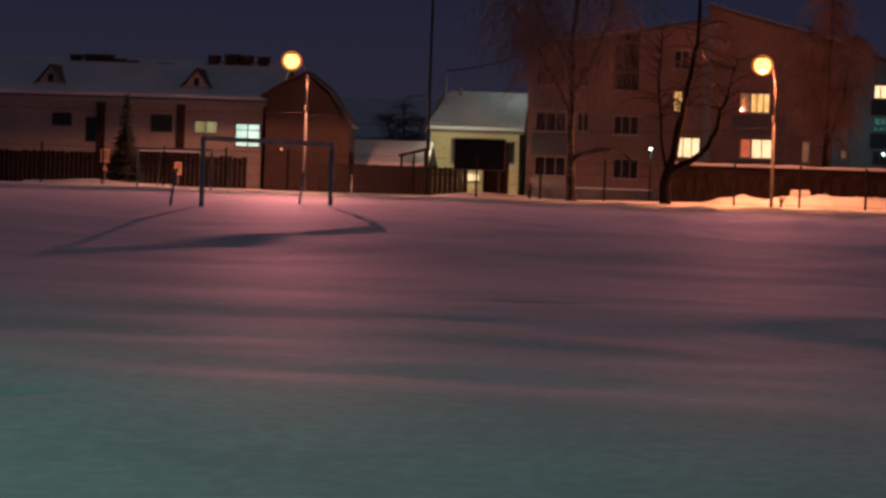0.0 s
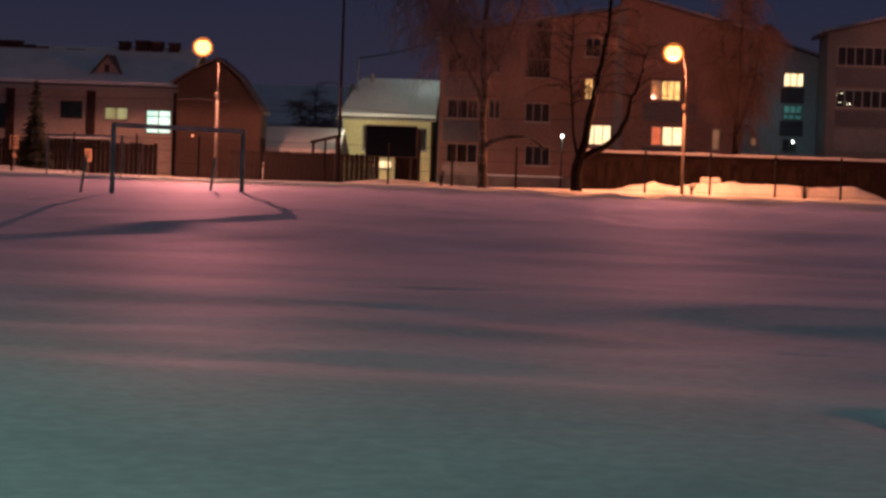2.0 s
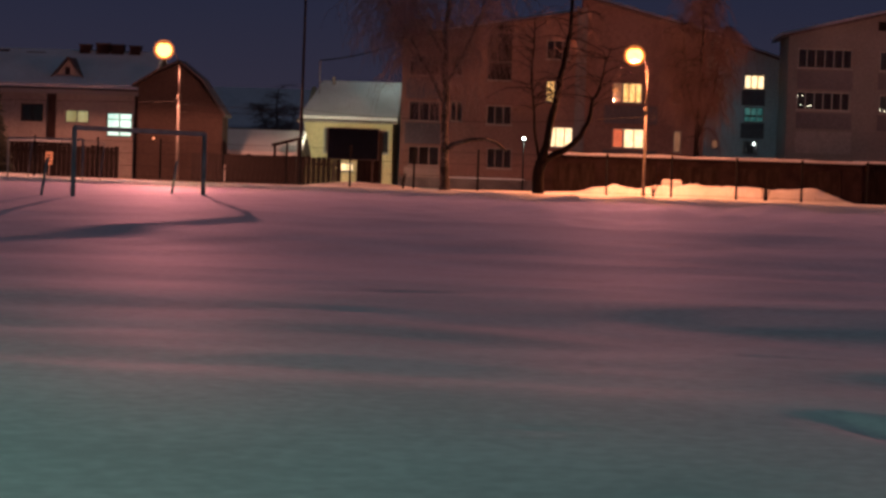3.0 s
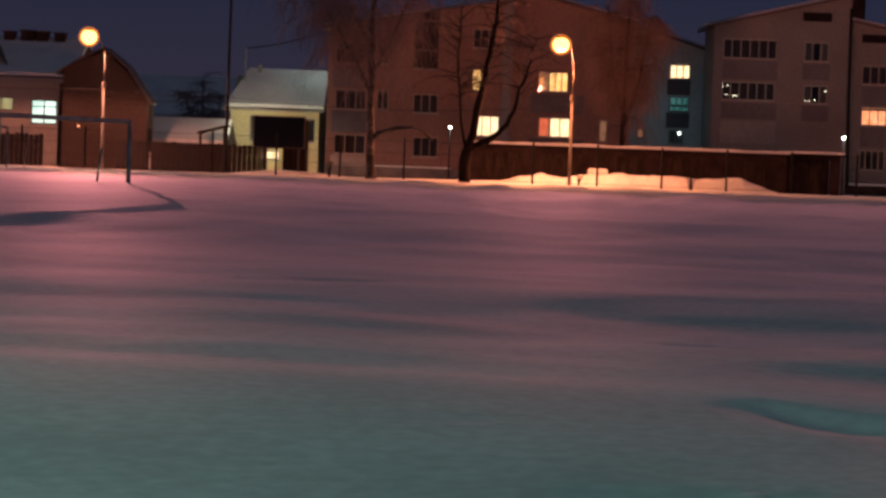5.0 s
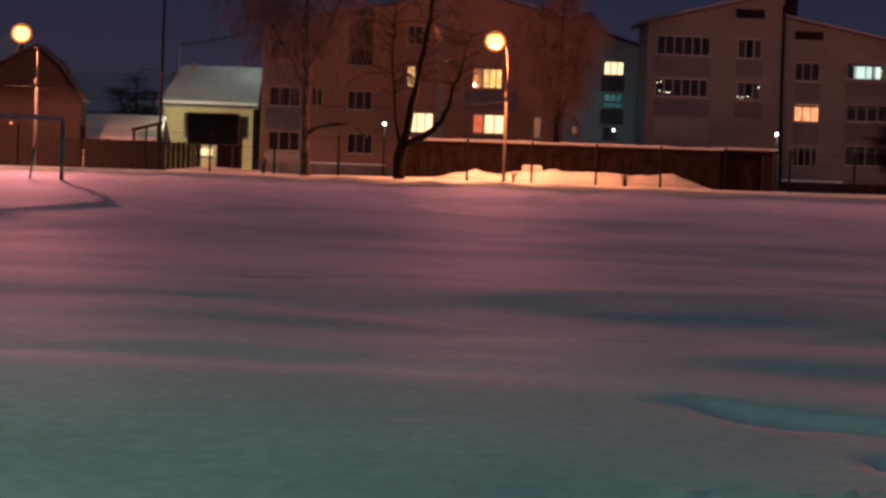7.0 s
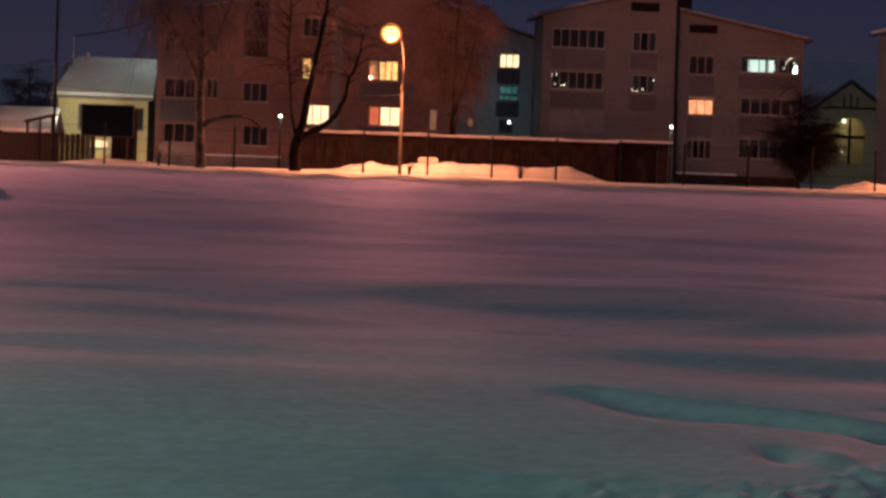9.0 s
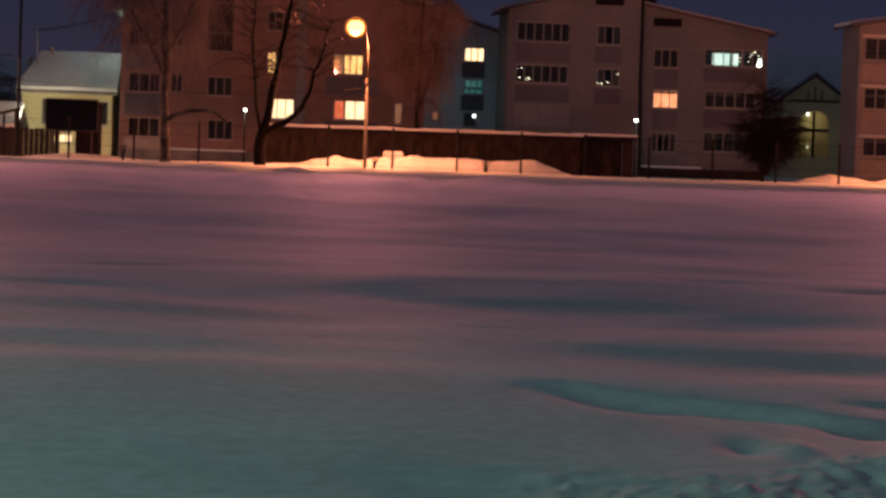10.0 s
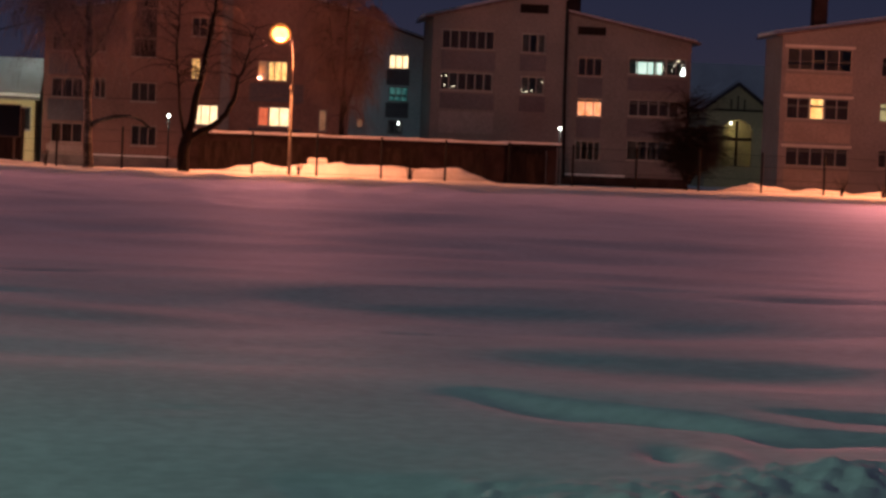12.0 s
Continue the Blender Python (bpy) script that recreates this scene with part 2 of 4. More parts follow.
# middle, half length, width of the near and far slope, depth, lean
HOLLOWS = [(1.9, 22.3, 3.1, 3.6, 2.9, 0.155, -0.22), (3.2, 16.25, 1.4, 1.2, 1.1, 0.078, -0.5), (1.0, 10.2, 0.55, 0.5, 0.22, 0.035, -0.2),
           (-2.2, 16.2, 2.0, 0.8, 0.7, 0.022, 0.0), (5.5, 21.0, 2.2, 1.6, 1.2, 0.03, -0.2), (-3.6, 22.4, 2.2, 1.8, 1.3, 0.035, 0.05),
           (-4.5, 29.5, 3.5, 2.5, 2.0, 0.05, 0.0), (4.5, 31.5, 4.0, 2.5, 2.2, 0.045, -0.1)]
# the trough's far lip: x, y, width
LIP = ((1.2, 1.7, 2.1, 2.45, 2.8, 3.0, 3.35, 3.8, 4.6), (13.72, 13.92, 13.62, 13.25, 13.0, 12.66, 12.4, 12.28, 12.1), (0.3, 0.75, 1.05, 0.95, 0.75, 0.8, 0.6, 0.5, 0.4))


def snow_height(x, y):
    r = math.hypot(x, y)
    fade = min(1.0, max(0.0, (131 - r) / 60))
    z = 0.0
    calm = 1.0 - 0.95 * min(1.0, max(0.0, (15.5 - 0.27 * x - y) / 1.5)) * min(1.0, max(0.0, (2.5 - x) / 2))
    patch = 0.85 + 0.9 * noise.noise((x * 0.11 + 5, y * 0.07, 3.0))
    # wind drifts, wider apart further out on the open field
    run = 8.5 * math.log(max(0.0, y) + 10.0)
    tall = min(1.6, 0.55 + max(0.0, y) / 50)
    z += 0.040 * tall * patch * calm * fade * noise.noise((x * 0.20, run, 1.7))
    z += 0.022 * tall * patch * calm * fade * noise.noise((x * 0.55 + 3, run * 2.3, 5.1))
    if r < 60:
        z += 0.008 * calm * (60 - r) / 60 * noise.noise((x * 1.7, y * 2.0, 9.4))
    # the far part of the field lies a little higher
    z -= 0.32 * dip(x, y, 0, 41, 60, 12, 14, 0.0)
    # the street beyond the fence lies a little lower than the field
    z -= 0.26 * min(1.0, max(0.0, (y - 132.0) / 2.5))
    # trampled snow under the street lamp; its relief also imitates shadow streaks
    if 55 < y < 130:
        t = min(1, (y - 55) / 20) * min(1, (130 - y) / 8) * math.exp(-((x - 3) / 13) ** 4)
        z += t * (0.20 * noise.noise((x * 0.40, y * 0.11, 4.0)) + 0.11 * noise.noise((x * 1.0, y * 0.33, 7.0)))
    # the low crest in front of the camera, smooth on the near side
    crest = 14.95 - 0.27 * x + 0.25 * noise.noise((x * 0.35, 2.0, 0.0))
    lee = min(1.0, max(0.0, (2.3 - x) / 1.9))
    lee = lee * lee * (3 - 2 * lee)
    z += 0.032 * bell(y - crest + 0.9, 3.6, 1.3) * lee
    z -= 0.050 * bell(y - crest - 3.2, 1.5, 2.6) * lee
    d = crest - 2.6 - y
    z -= 0.043 * lee * (math.log(1 + math.exp(min(40, d / 0.9))) * 0.9 if d < 12 else 12.0)
    # long hollows between the drifts
    for cx, cy, lx, near, far, deep, lean in HOLLOWS:
        if abs(x - cx) < 3 * lx and -3 * near < y - cy < 3 * far + 2:
            z -= deep * (1 + 0.22 * noise.noise((x * 0.8, y * 0.6, 6.6))) * dip(x, y, cx, cy, lx, near, far, lean)
    # trodden trough with a soft lip
    if 0.8 < x < 7 and 9 < y < 19:
        for lip, wide, xs, xe, deep in ((float(np.interp(x, LIP[0], LIP[1])), float(np.interp(x, LIP[0], LIP[2])), 1.25, 3.9, 0.074),
                                        (13.2 - 0.35 * (x - 3.9), 0.5, 3.1, 6.5, 0.04), (12.35 - 0.2 * (x - 3.5), 0.5, 3.2, 6.0, 0.035)):
            lip += 0.20 * noise.noise((x * 2.4, 0.5, xs)) + 0.09 * noise.noise((x * 5.3, 0.5, xs))
            v = lip - y
            cut = 1 / (1 + math.exp(-max(-40, min(40, v / 0.07))))
            z -= (deep + 0.045 * noise.noise((x * 1.7, y * 1.7, 2.2))) * cut * math.exp(-max(0.0, v / wide) ** 2) * min(1, max(0, (x - xs) / 0.5)) * min(1, max(0, (xe - x) / 0.9))
    # broken, shovelled snow
    edge = 10.35 + 0.6 * max(0.0, x - 1.75) + 0.3 * noise.noise((x * 1.9, 3.0, 0.5))
    rough = min(1.0, max(0.0, (edge - y) / 0.22)) * min(1.0, max(0.0, (x - 0.95) / 0.3)) * min(1.0, max(0.0, (y - 8.2) / 0.5)) * min(1.0, max(0.0, (6.0 - x) / 1.0))
    if rough > 0.01:
        k = 0.35 * noise.noise((x * 2.6, y * 2.6, 3.3)) + 0.7 * (0.45 - abs(noise.noise((x * 5.6, y * 4.6, 1.1)))) + 0.6 * noise.noise((x * 12, y * 10, 6.0)) + 0.3 * noise.noise((x * 23, y * 23, 4.1))
        thick = 0.5 + 0.9 * max(0.0, noise.noise((x * 1.6, y * 1.2, 8.8)) + 0.35)
        z += rough * thick * (0.012 + 0.046 * k)
    if 1.5 < x < 4 and 9.5 < y < 12.5:
        z -= 0.04 * math.exp(-((x - 2.27) / 0.13) ** 2 - ((y - 11.3) / 0.30) ** 2)
        z += 0.03 * math.exp(-((x - 2.5) / 0.14) ** 2 - ((y - 11.2) / 0.35) ** 2)
        z += 0.05 * math.exp(-((x - 2.93) / 0.20) ** 2 - ((y - 10.5) / 0.32) ** 2)
    # pits and old footprints
    for px, py, pw, ph in ((1.72, 20.0, 0.30, 0.045), (2.29, 19.95, 0.28, 0.03), (-1.8, 28.6, 0.5, 0.06), (-2.75, 28.1, 0.5, 0.03), (5.2, 27.6, 0.8, 0.04), (6.7, 26.3, 1.1, 0.06),
                           (2.7, 27.8, 0.7, 0.03), (-0.1, 12.6, 0.22, 0.004), (-4.1, 13.7, 0.35, 0.03), (8.4, 31.0, 0.8, 0.03), (-2.0, 23.4, 0.6, 0.03)):
        if abs(x - px) < 3 * pw and abs(y - py) < 3 * pw:
            z -= ph * math.exp(-((x - px) / pw) ** 2 - ((y - py) / (0.6 * pw)) ** 2)
    # level again round the camera and outside the field's middle
    side = min(1.0, max(0.0, (0.46 - abs(math.atan2(x, y))) / 0.12))
    if y < 80:
        z *= side * side * (3 - 2 * side) * min(1.0, max(0.0, (y - 4.0) / 3.5))
    return z


def snow_field():
    radii = [0.0]
    r = 1.5
    while r < 4000:
        radii.append(r)
        r *= 1.005 if 8 < r < 16 else 1.011 if 8 < r < 70 else (1.03 if r < 170 else 1.25)
    front = np.arange(-21, 21.01, 0.12)
    back = np.arange(27, 338, 6)
    turns = [radians(a) for a in (*front, *back)]
    verts, faces = [], []
    for r in radii:
        for a in turns:
            x, y = r * math.sin(a), r * math.cos(a)
            verts.append((x, y, snow_height(x, y) if y > 4 and abs(a) < 0.5 else (-0.26 if y > 134 else 0.0)))
    n = len(turns)
    for i in range(len(radii) - 1):
        for j in range(n):
            k = (j + 1) % n
            faces.append((i * n + j, i * n + k, (i + 1) * n + k, (i + 1) * n + j))
    me = bpy.data.meshes.new("snow_field")
    me.from_pydata(verts, [], faces)
    me.update()
    me.flip_normals()
    me.shade_smooth()
    me.materials.append(M["snow"])
    return tagged(new("ground", me), "wind-drifted snow field with old tracks", "ground", kind="structure")


snow_field()

# ---- buildings ----


def wall_with_openings(outline_top, x0, x1, z0, openings, y0, thick):
    """A thick front wall: upright strips between the openings' edges; outline_top(x) gives the wall's top."""
    bm = bmesh.new()
    xs = sorted({x0, x1, *[v for o in openings for v in o[:2] if x0 < v < x1]})
    zs = sorted({z0, *[v for o in openings for v in o[2:4] if v > z0]})
    for a, b in zip(xs, xs[1:]):
        m = (a + b) / 2
        for p, q in zip(zs, zs[1:]):
            if not any(o[0] < m < o[1] and o[2] < (p + q) / 2 < o[3] for o in openings):
                box(bm, a, b, y0, y0 + thick, p, q)
        prism(bm, [(a, zs[-1]), (b, zs[-1]), (b, outline_top(b)), (a, outline_top(a))], y0, y0 + thick)
    bmesh.ops.remove_doubles(bm, verts=bm.verts, dist=0.0005)
    return bm


def ring(x0, x1, z0, z1, f, y0, y1):
    """A rectangular frame, all in one piece."""
    bm = bmesh.new()
    v = [[bm.verts.new((x, y, z)) for x, z in ((x0 + i, z0 + i), (x1 - i, z0 + i), (x1 - i, z1 - i), (x0 + i, z1 - i))] for y in (y0, y1) for i in (0, f)]
    for k in range(4):
        j = (k + 1) % 4
        for a, b in ((0, 1), (1, 3), (3, 2), (2, 0)):
            bm.faces.new((v[a][k], v[a][j], v[b][j], v[b][k]))
    return bm


def window(house, x0, x1, z0, z1, y, panes=2, fill="", frame_mat="white_frame", sill=True, transom=False):
    """A window in an opening: frame, panes of glass and what hangs behind them."""
    f = 0.07
    step = (x1 - x0) / panes
    w = part("window", ring(x0, x1, z0, z1, f, y + 0.10, y + 0.17), frame_mat, house)
    for k in range(1, panes):
        c = x0 + k * step
        part("mullion", one_box(c - f / 2, c + f / 2, y + 0.102, y + 0.168, z0 + f, z1 - f), frame_mat, w)
    if transom:
        zt = z0 + (z1 - z0) * 0.72
        part("transom", one_box(x0 + f, x1 - f, y + 0.104, y + 0.166, zt - 0.03, zt + 0.03), frame_mat, w)
    for k in range(panes):
        part("pane", one_box(x0 + k * step + f / 2, x0 + (k + 1) * step - f / 2, y + 0.13, y + 0.14, z0 + f, z1 - f), "glass", w)
    if sill:
        part("sill", one_box(x0 - 0.05, x1 + 0.05, y - 0.08, y + 0.1, z0 - 0.06, z0 - 0.003), "white_frame", w)
    if fill:
        n = max(8, int((x1 - x0) / 0.08))
        if fill == "curtain":   # drawn to both sides
            spans = [(x0, x0 + 0.3 * (x1 - x0)), (x1 - 0.3 * (x1 - x0), x1)]
        else:
            # full width, also for the backing that imitates reflections
            spans = [(x0, x1)]
        for s0, s1 in spans:
            bm = bmesh.new()
            rows = [[bm.verts.new((s0 + (s1 - s0) * k / n, y + 0.40 + 0.03 * (k % 2), z)) for k in range(n + 1)] for z in (z0, z1)]
            for k in range(n):
                bm.faces.new((rows[0][k], rows[0][k + 1], rows[1][k + 1], rows[1][k]))
            part("curtain", bm, fill, w, "glowing lit curtain" if fill.startswith("lit") else "")
    return w


def parapet(house, x0, x1, z0, z1, y, material="parapet"):
    bm = one_box(x0, x1, y - 0.06, y - 0.002, z0, z1)
    box(bm, x0 - 0.02, x1 + 0.02, y - 0.09, y - 0.061, z1 - 0.06, z1 + 0.02)
    n = max(2, int((x1 - x0) / 0.9))
    for k in range(1, n):
        c = x0 + (x1 - x0) * k / n
        box(bm, c - 0.015, c + 0.015, y - 0.075, y - 0.061, z0, z1 - 0.062)
    return part("balcony_parapet", bm, material, house)


def vent(house, x0, x1, z0, z1, y):
    bm = one_box(x0 - 0.03, x1 + 0.03, y - 0.02, y - 0.003, z0 - 0.03, z1 + 0.03)
    n = 5
    for k in range(n):
        z = z0 + (z1 - z0) * k / n
        box(bm, x0, x1, y - 0.06, y - 0.019, z, z + (z1 - z0) / n * 0.7)
    return part("attic_vent", bm, "louvre", house)


def volume(house, x0, x1, y0, depth, top0, top1, wall_mat, openings, z0=-0.3, snow=True, over=0.55):
    """A block of a building with a lean-to roof that runs from height top0 at x0 to top1 at x1."""
    def top(x):
        return top0 + (top1 - top0) * (x - x0) / (x1 - x0)
    part("wall", wall_with_openings(top, x0, x1, z0, openings, y0, 0.35), wall_mat, house)
    part("wall", one_box(x0 + 0.002, x0 + 0.35, y0 + 0.352, y0 + depth, z0, top(x0) - 0.05), wall_mat, house)
    part("wall", one_box(x1 - 0.35, x1 - 0.002, y0 + 0.352, y0 + depth, z0, top(x1) - 0.05), wall_mat, house)
    bm = bmesh.new()
    prism(bm, [(x0 + 0.352, z0), (x1 - 0.352, z0), (x1 - 0.352, top(x1) - 0.1), (x0 + 0.352, top(x0) - 0.1)], y0 + depth - 0.3, y0 + depth - 0.002)
    part("wall", bm, wall_mat, house)
    # partition and floors close the rooms behind the windows
    bm = bmesh.new()
    box(bm, x0 + 0.36, x1 - 0.36, y0 + 4.0, y0 + 4.1, z0, min(top0, top1) - 0.3)
    for k in range(1, 4):
        if z0 + 2.9 * k < min(top0, top1) - 0.4:
            box(bm, x0 + 0.36, x1 - 0.36, y0 + 0.36, y0 + 3.99, 2.9 * k - 0.35, 2.9 * k - 0.2)
    c = x0 + 3.0
    while c < x1 - 2:
        box(bm, c - 0.05, c + 0.05, y0 + 0.6, y0 + 3.98, z0, min(top0, top1) - 0.35)
        c += 3.3
    part("inner_wall", bm, "interior", house)
    a = over if top0 < top1 else 0.0
    b = over if top1 < top0 else 0.0
    s = (top1 - top0) / (x1 - x0)
    xa, xb = x0 - a, x1 + b
    za, zb = top0 - s * a, top1 + s * b
    r = part("roof", one_prism([(xa, za + 0.003), (xb, zb + 0.003), (xb, zb + 0.16), (xa, za + 0.16)], y0 - 0.5, y0 + depth + 0.4), "roof_metal", house)
    if snow:
        part("roof_snow", one_prism([(xa + 0.05, za + 0.163), (xb - 0.05, zb + 0.163), (xb - 0.05, zb + 0.38), (xa + 0.05, za + 0.38)], y0 + 0.6, y0 + depth + 0.3), "snow", r, "settled snow on the roof")


def apartment_block_middle():
    """Two lean-to halves of different height, as seen across the field."""
    h = thing("apartment_house", (24, 160, 0), "three-storey beige plastered apartment house with glazed balconies", "house", world=True)
    y = 160.0
    left = [(15.4, 19.0, 8.65, 9.95), (15.4, 18.95, 5.85, 7.08), (20.85, 22.48, 8.6, 9.9), (20.9, 22.48, 5.78, 7.0)]
    right = [(24.8, 26.5, 7.2, 8.5), (24.86, 26.58, 4.45, 5.68), (24.82, 26.56, 1.46, 2.8), (28.3, 32.3, 7.45, 8.62),
             (28.4, 31.9, 4.6, 5.75), (28.4, 31.9, 1.6, 2.95)]
    volume(h, 14.78, 23.9, y, 7, 10.75, 12.98, "plaster_beige", left)
    volume(h, 23.91, 32.6, y + 0.3, 7, 11.35, 9.72, "plaster_beige", right)
    window(h, *left[0], y, 6, "drape")
    window(h, *left[1], y, 6, "drape")
    window(h, *left[2], y, 3, "curtain")
    window(h, *left[3], y, 3, "curtain")
    y2 = y + 0.3
    window(h, *right[0], y2, 3, "drape", "frame_dull")
    window(h, *right[1], y2, 3, "lit_orange")
    window(h, *right[2], y2, 4, "curtain")
    w = window(h, 28.3, 30.9, 7.45, 8.62, y2, 4, "")
    window(h, 30.9, 32.3, 7.45, 8.62, y2, 2, "")
    # glowing sheet in place of a lamp-lit room
    part("room_glow", one_box(29.0, 30.75, y2 + 0.9, y2 + 0.95, 7.5, 8.5), "lit_white", w, "glowing white sheet standing in for a lit room")
    window(h, *right[4], y2, 5, "drape")
    window(h, *right[5], y2, 5, "curtain")
    parapet(h, 15.4, 19.08, 7.25, 8.5, y)
    parapet(h, 15.4, 19.08, 4.6, 5.65, y)
    parapet(h, 15.4, 19.12, 2.95, 4.42, y, "plaster_grey")
    parapet(h, 20.75, 22.55, 7.36, 8.42, y)
    parapet(h, 20.8, 22.57, 4.6, 5.6, y)
    parapet(h, 24.82, 26.52, 5.8, 7.06, y2)
    parapet(h, 24.84, 26.5, 3.0, 4.3, y2)
    parapet(h, 28.25, 32.4, 6.35, 7.2, y2)
    parapet(h, 28.35, 32.0, 3.2, 4.4, y2)
    vent(h, 20.68, 22.56, 11.3, 11.85, y)
    vent(h, 24.72, 26.6, 10.02, 10.52, y2)
    part("downpipe", one_tube([(23.86, y - 0.12, 12.2), (23.9, y - 0.12, 6), (24.05, y - 0.12, 0.2)], [0.10] * 3), "fence", h, "dark rusty downpipe")
    part("plinth", one_box(23.91, 32.7, y2 - 0.14, y2 - 0.003, -0.3, 0.4), "brick", h)
    part("plinth_snow", one_box(24.1, 28.3, y2 - 0.2, y2 - 0.004, 0.404, 0.55), "snow", h, "snow lying on the plinth ledge")
    ch = part("chimney", one_box(24.2, 25.4, y + 4, y + 5.2, 10.9, 13.2), "brick", h)
    part("chimney_cap", one_box(24.1, 25.5, y + 3.9, y + 5.3, 13.203, 13.35), "roof_metal", ch)
    part("lit_ornament", one_prism([(31.95, 7.5), (32.27, 7.5), (32.2, 8.05), (32.12, 8.05)], y2 + 0.3, y2 + 0.34), "bulb_white", h, "small glowing white ornament on the sill")
    # strings of small lights behind the panes
    rng = random.Random(5)
    bm = bmesh.new()
    for _ in range(9):
        ball(bm, (rng.uniform(30.7, 32.1), y2 + 0.3, rng.uniform(7.6, 8.55)), 0.035, 1, 6, 4)
    for _ in range(6):
        ball(bm, (rng.uniform(15.5, 16.6), y + 0.3, rng.uniform(6.0, 6.9)), 0.035, 1, 6, 4)
    for px, pz in ((22.4, 6.65), (21.0, 6.0), (21.3, 5.95), (21.7, 6.05)):
        ball(bm, (px, y + 0.3, pz), 0.04, 1, 6, 4)
    tagged(part("light_garland", bm, "garland", h, "string of small warm lights behind glass"), kind="stuff")
    return h


def apartment_block_behind_trees():
    h = thing("apartment_house", (0, 160, 0), "three-storey pinkish apartment house behind bare trees, some windows lit", "house", world=True)
    y = 160.0
    o = [(-10.6, -8.5, 7.35, 8.7), (-10.55, -8.45, 4.3, 5.65), (-10.5, -8.4, 1.28, 2.6),
         (-7.8, -7.0, 7.4, 8.75), (-7.75, -6.95, 4.35, 5.7),
         (-5.35, -3.7, 7.2, 10.4), (-5.3, -3.6, 4.2, 5.5), (-5.2, -3.5, 1.25, 2.62),
         (-1.4, 0.2, 8.7, 10.0), (-1.35, -0.72, 5.85, 7.27), (-1.15, 0.55, 2.8, 4.18)]
    r = [(3.1, 5.1, 5.95, 7.3), (3.2, 5.35, 2.9, 4.22), (7.3, 7.85, 2.72, 4.17), (7.2, 8.0, 6.0, 7.3)]
    volume(h, -11.08, 0.9, y, 12, 9.75, 11.85, "plaster_pink", o)
    volume(h, 0.91, 9.3, y + 0.25, 11, 12.9, 10.75, "plaster_pink", r)
    fills = ["drape", "drape", "drape", "drape", "drape", "drape", "drape", "drape", "drape", "lit_warm", "lit_yellow"]
    for k, w in enumerate(o):
        window(h, *w, y, 3 if w[1] - w[0] > 1.5 else 2, fills[k], "dark_frame" if k == 5 else "white_frame" if k > 8 else "frame_dull")
    window(h, 3.1, 3.8, 5.95, 7.3, y + 0.25, 1, "lit_faint", "frame_dull")
    window(h, 3.8, 5.1, 5.95, 7.3, y + 0.25, 3, "lit_warm")
    window(h, 3.2, 3.95, 2.9, 4.22, y + 0.25, 1, "lit_red")
    window(h, 3.95, 5.35, 2.9, 4.22, y + 0.25, 2, "lit_yellow")
    window(h, *r[2], y + 0.25, 1, "lit_faint")
    window(h, *r[3], y + 0.25, 1, "curtain", "dark_frame")
    for a, b in ((5.8, 7.15), (2.75, 4.15), (0.2, 1.15)):
        parapet(h, -10.75, -8.35, a, b, y, "parapet_pink" if a < 1 else "parapet")
    parapet(h, 2.6, 6.2, 4.55, 5.75, y + 0.25)
    parapet(h, 2.6, 6.2, 1.6, 2.75, y + 0.25)
    vent(h, -5.4, -3.7, 10.5, 10.95, y)
    part("pilaster", one_box(0.6, 1.3, y - 0.25, y - 0.004, -0.3, 12.2), "plaster_beige", h)
    part("plinth", one_box(-11.1, 0.55, y - 0.12, y - 0.003, -0.3, 0.5), "plinth", h)
    part("plinth_snow", one_box(-8, -2.6, y - 0.3, y - 0.005, 0.503, 0.62), "snow", h)
    # set-back wing; the cool light on it is put into its bluish plaster
    y = 168.0
    k = y / 160.0
    w = [(11.9 * k, 13.25 * k, 7.05 * k, 8.1 * k), (11.95 * k, 13.25 * k, 4.85 * k, 5.85 * k), (11.95 * k, 12.95 * k, 2.7 * k, 3.6 * k),
         (9.83 * k, 10.3 * k, 3.0 * k, 3.62 * k)]
    volume(h, 9.32, 15.75, y, 10, 11.2, 9.2, "plaster_cool_lit", w)
    window(h, *w[0], y, 3, "lit_yellow")
    window(h, *w[1], y, 3, "lit_teal")
    low = window(h, *w[2], y, 2, "curtain")
    bm = bmesh.new()
    ball(bm, (12.7 * k, y + 0.3, 3.4 * k), 0.08, 1.3, 8, 6)
    part("room_bulb", bm, "bulb_white", low, "bare lit bulb behind the pane", True)
    window(h, *w[3], y, 1, "lit_faint")
    parapet(h, 11.75 * k, 13.3 * k, 5.95 * k, 6.95 * k, y)
    parapet(h, 11.75 * k, 13.3 * k, 3.75 * k, 4.75 * k, y)
    vent(h, 9.9 * k, 10.5 * k, 9.35 * k, 9.7 * k, y)
    return h


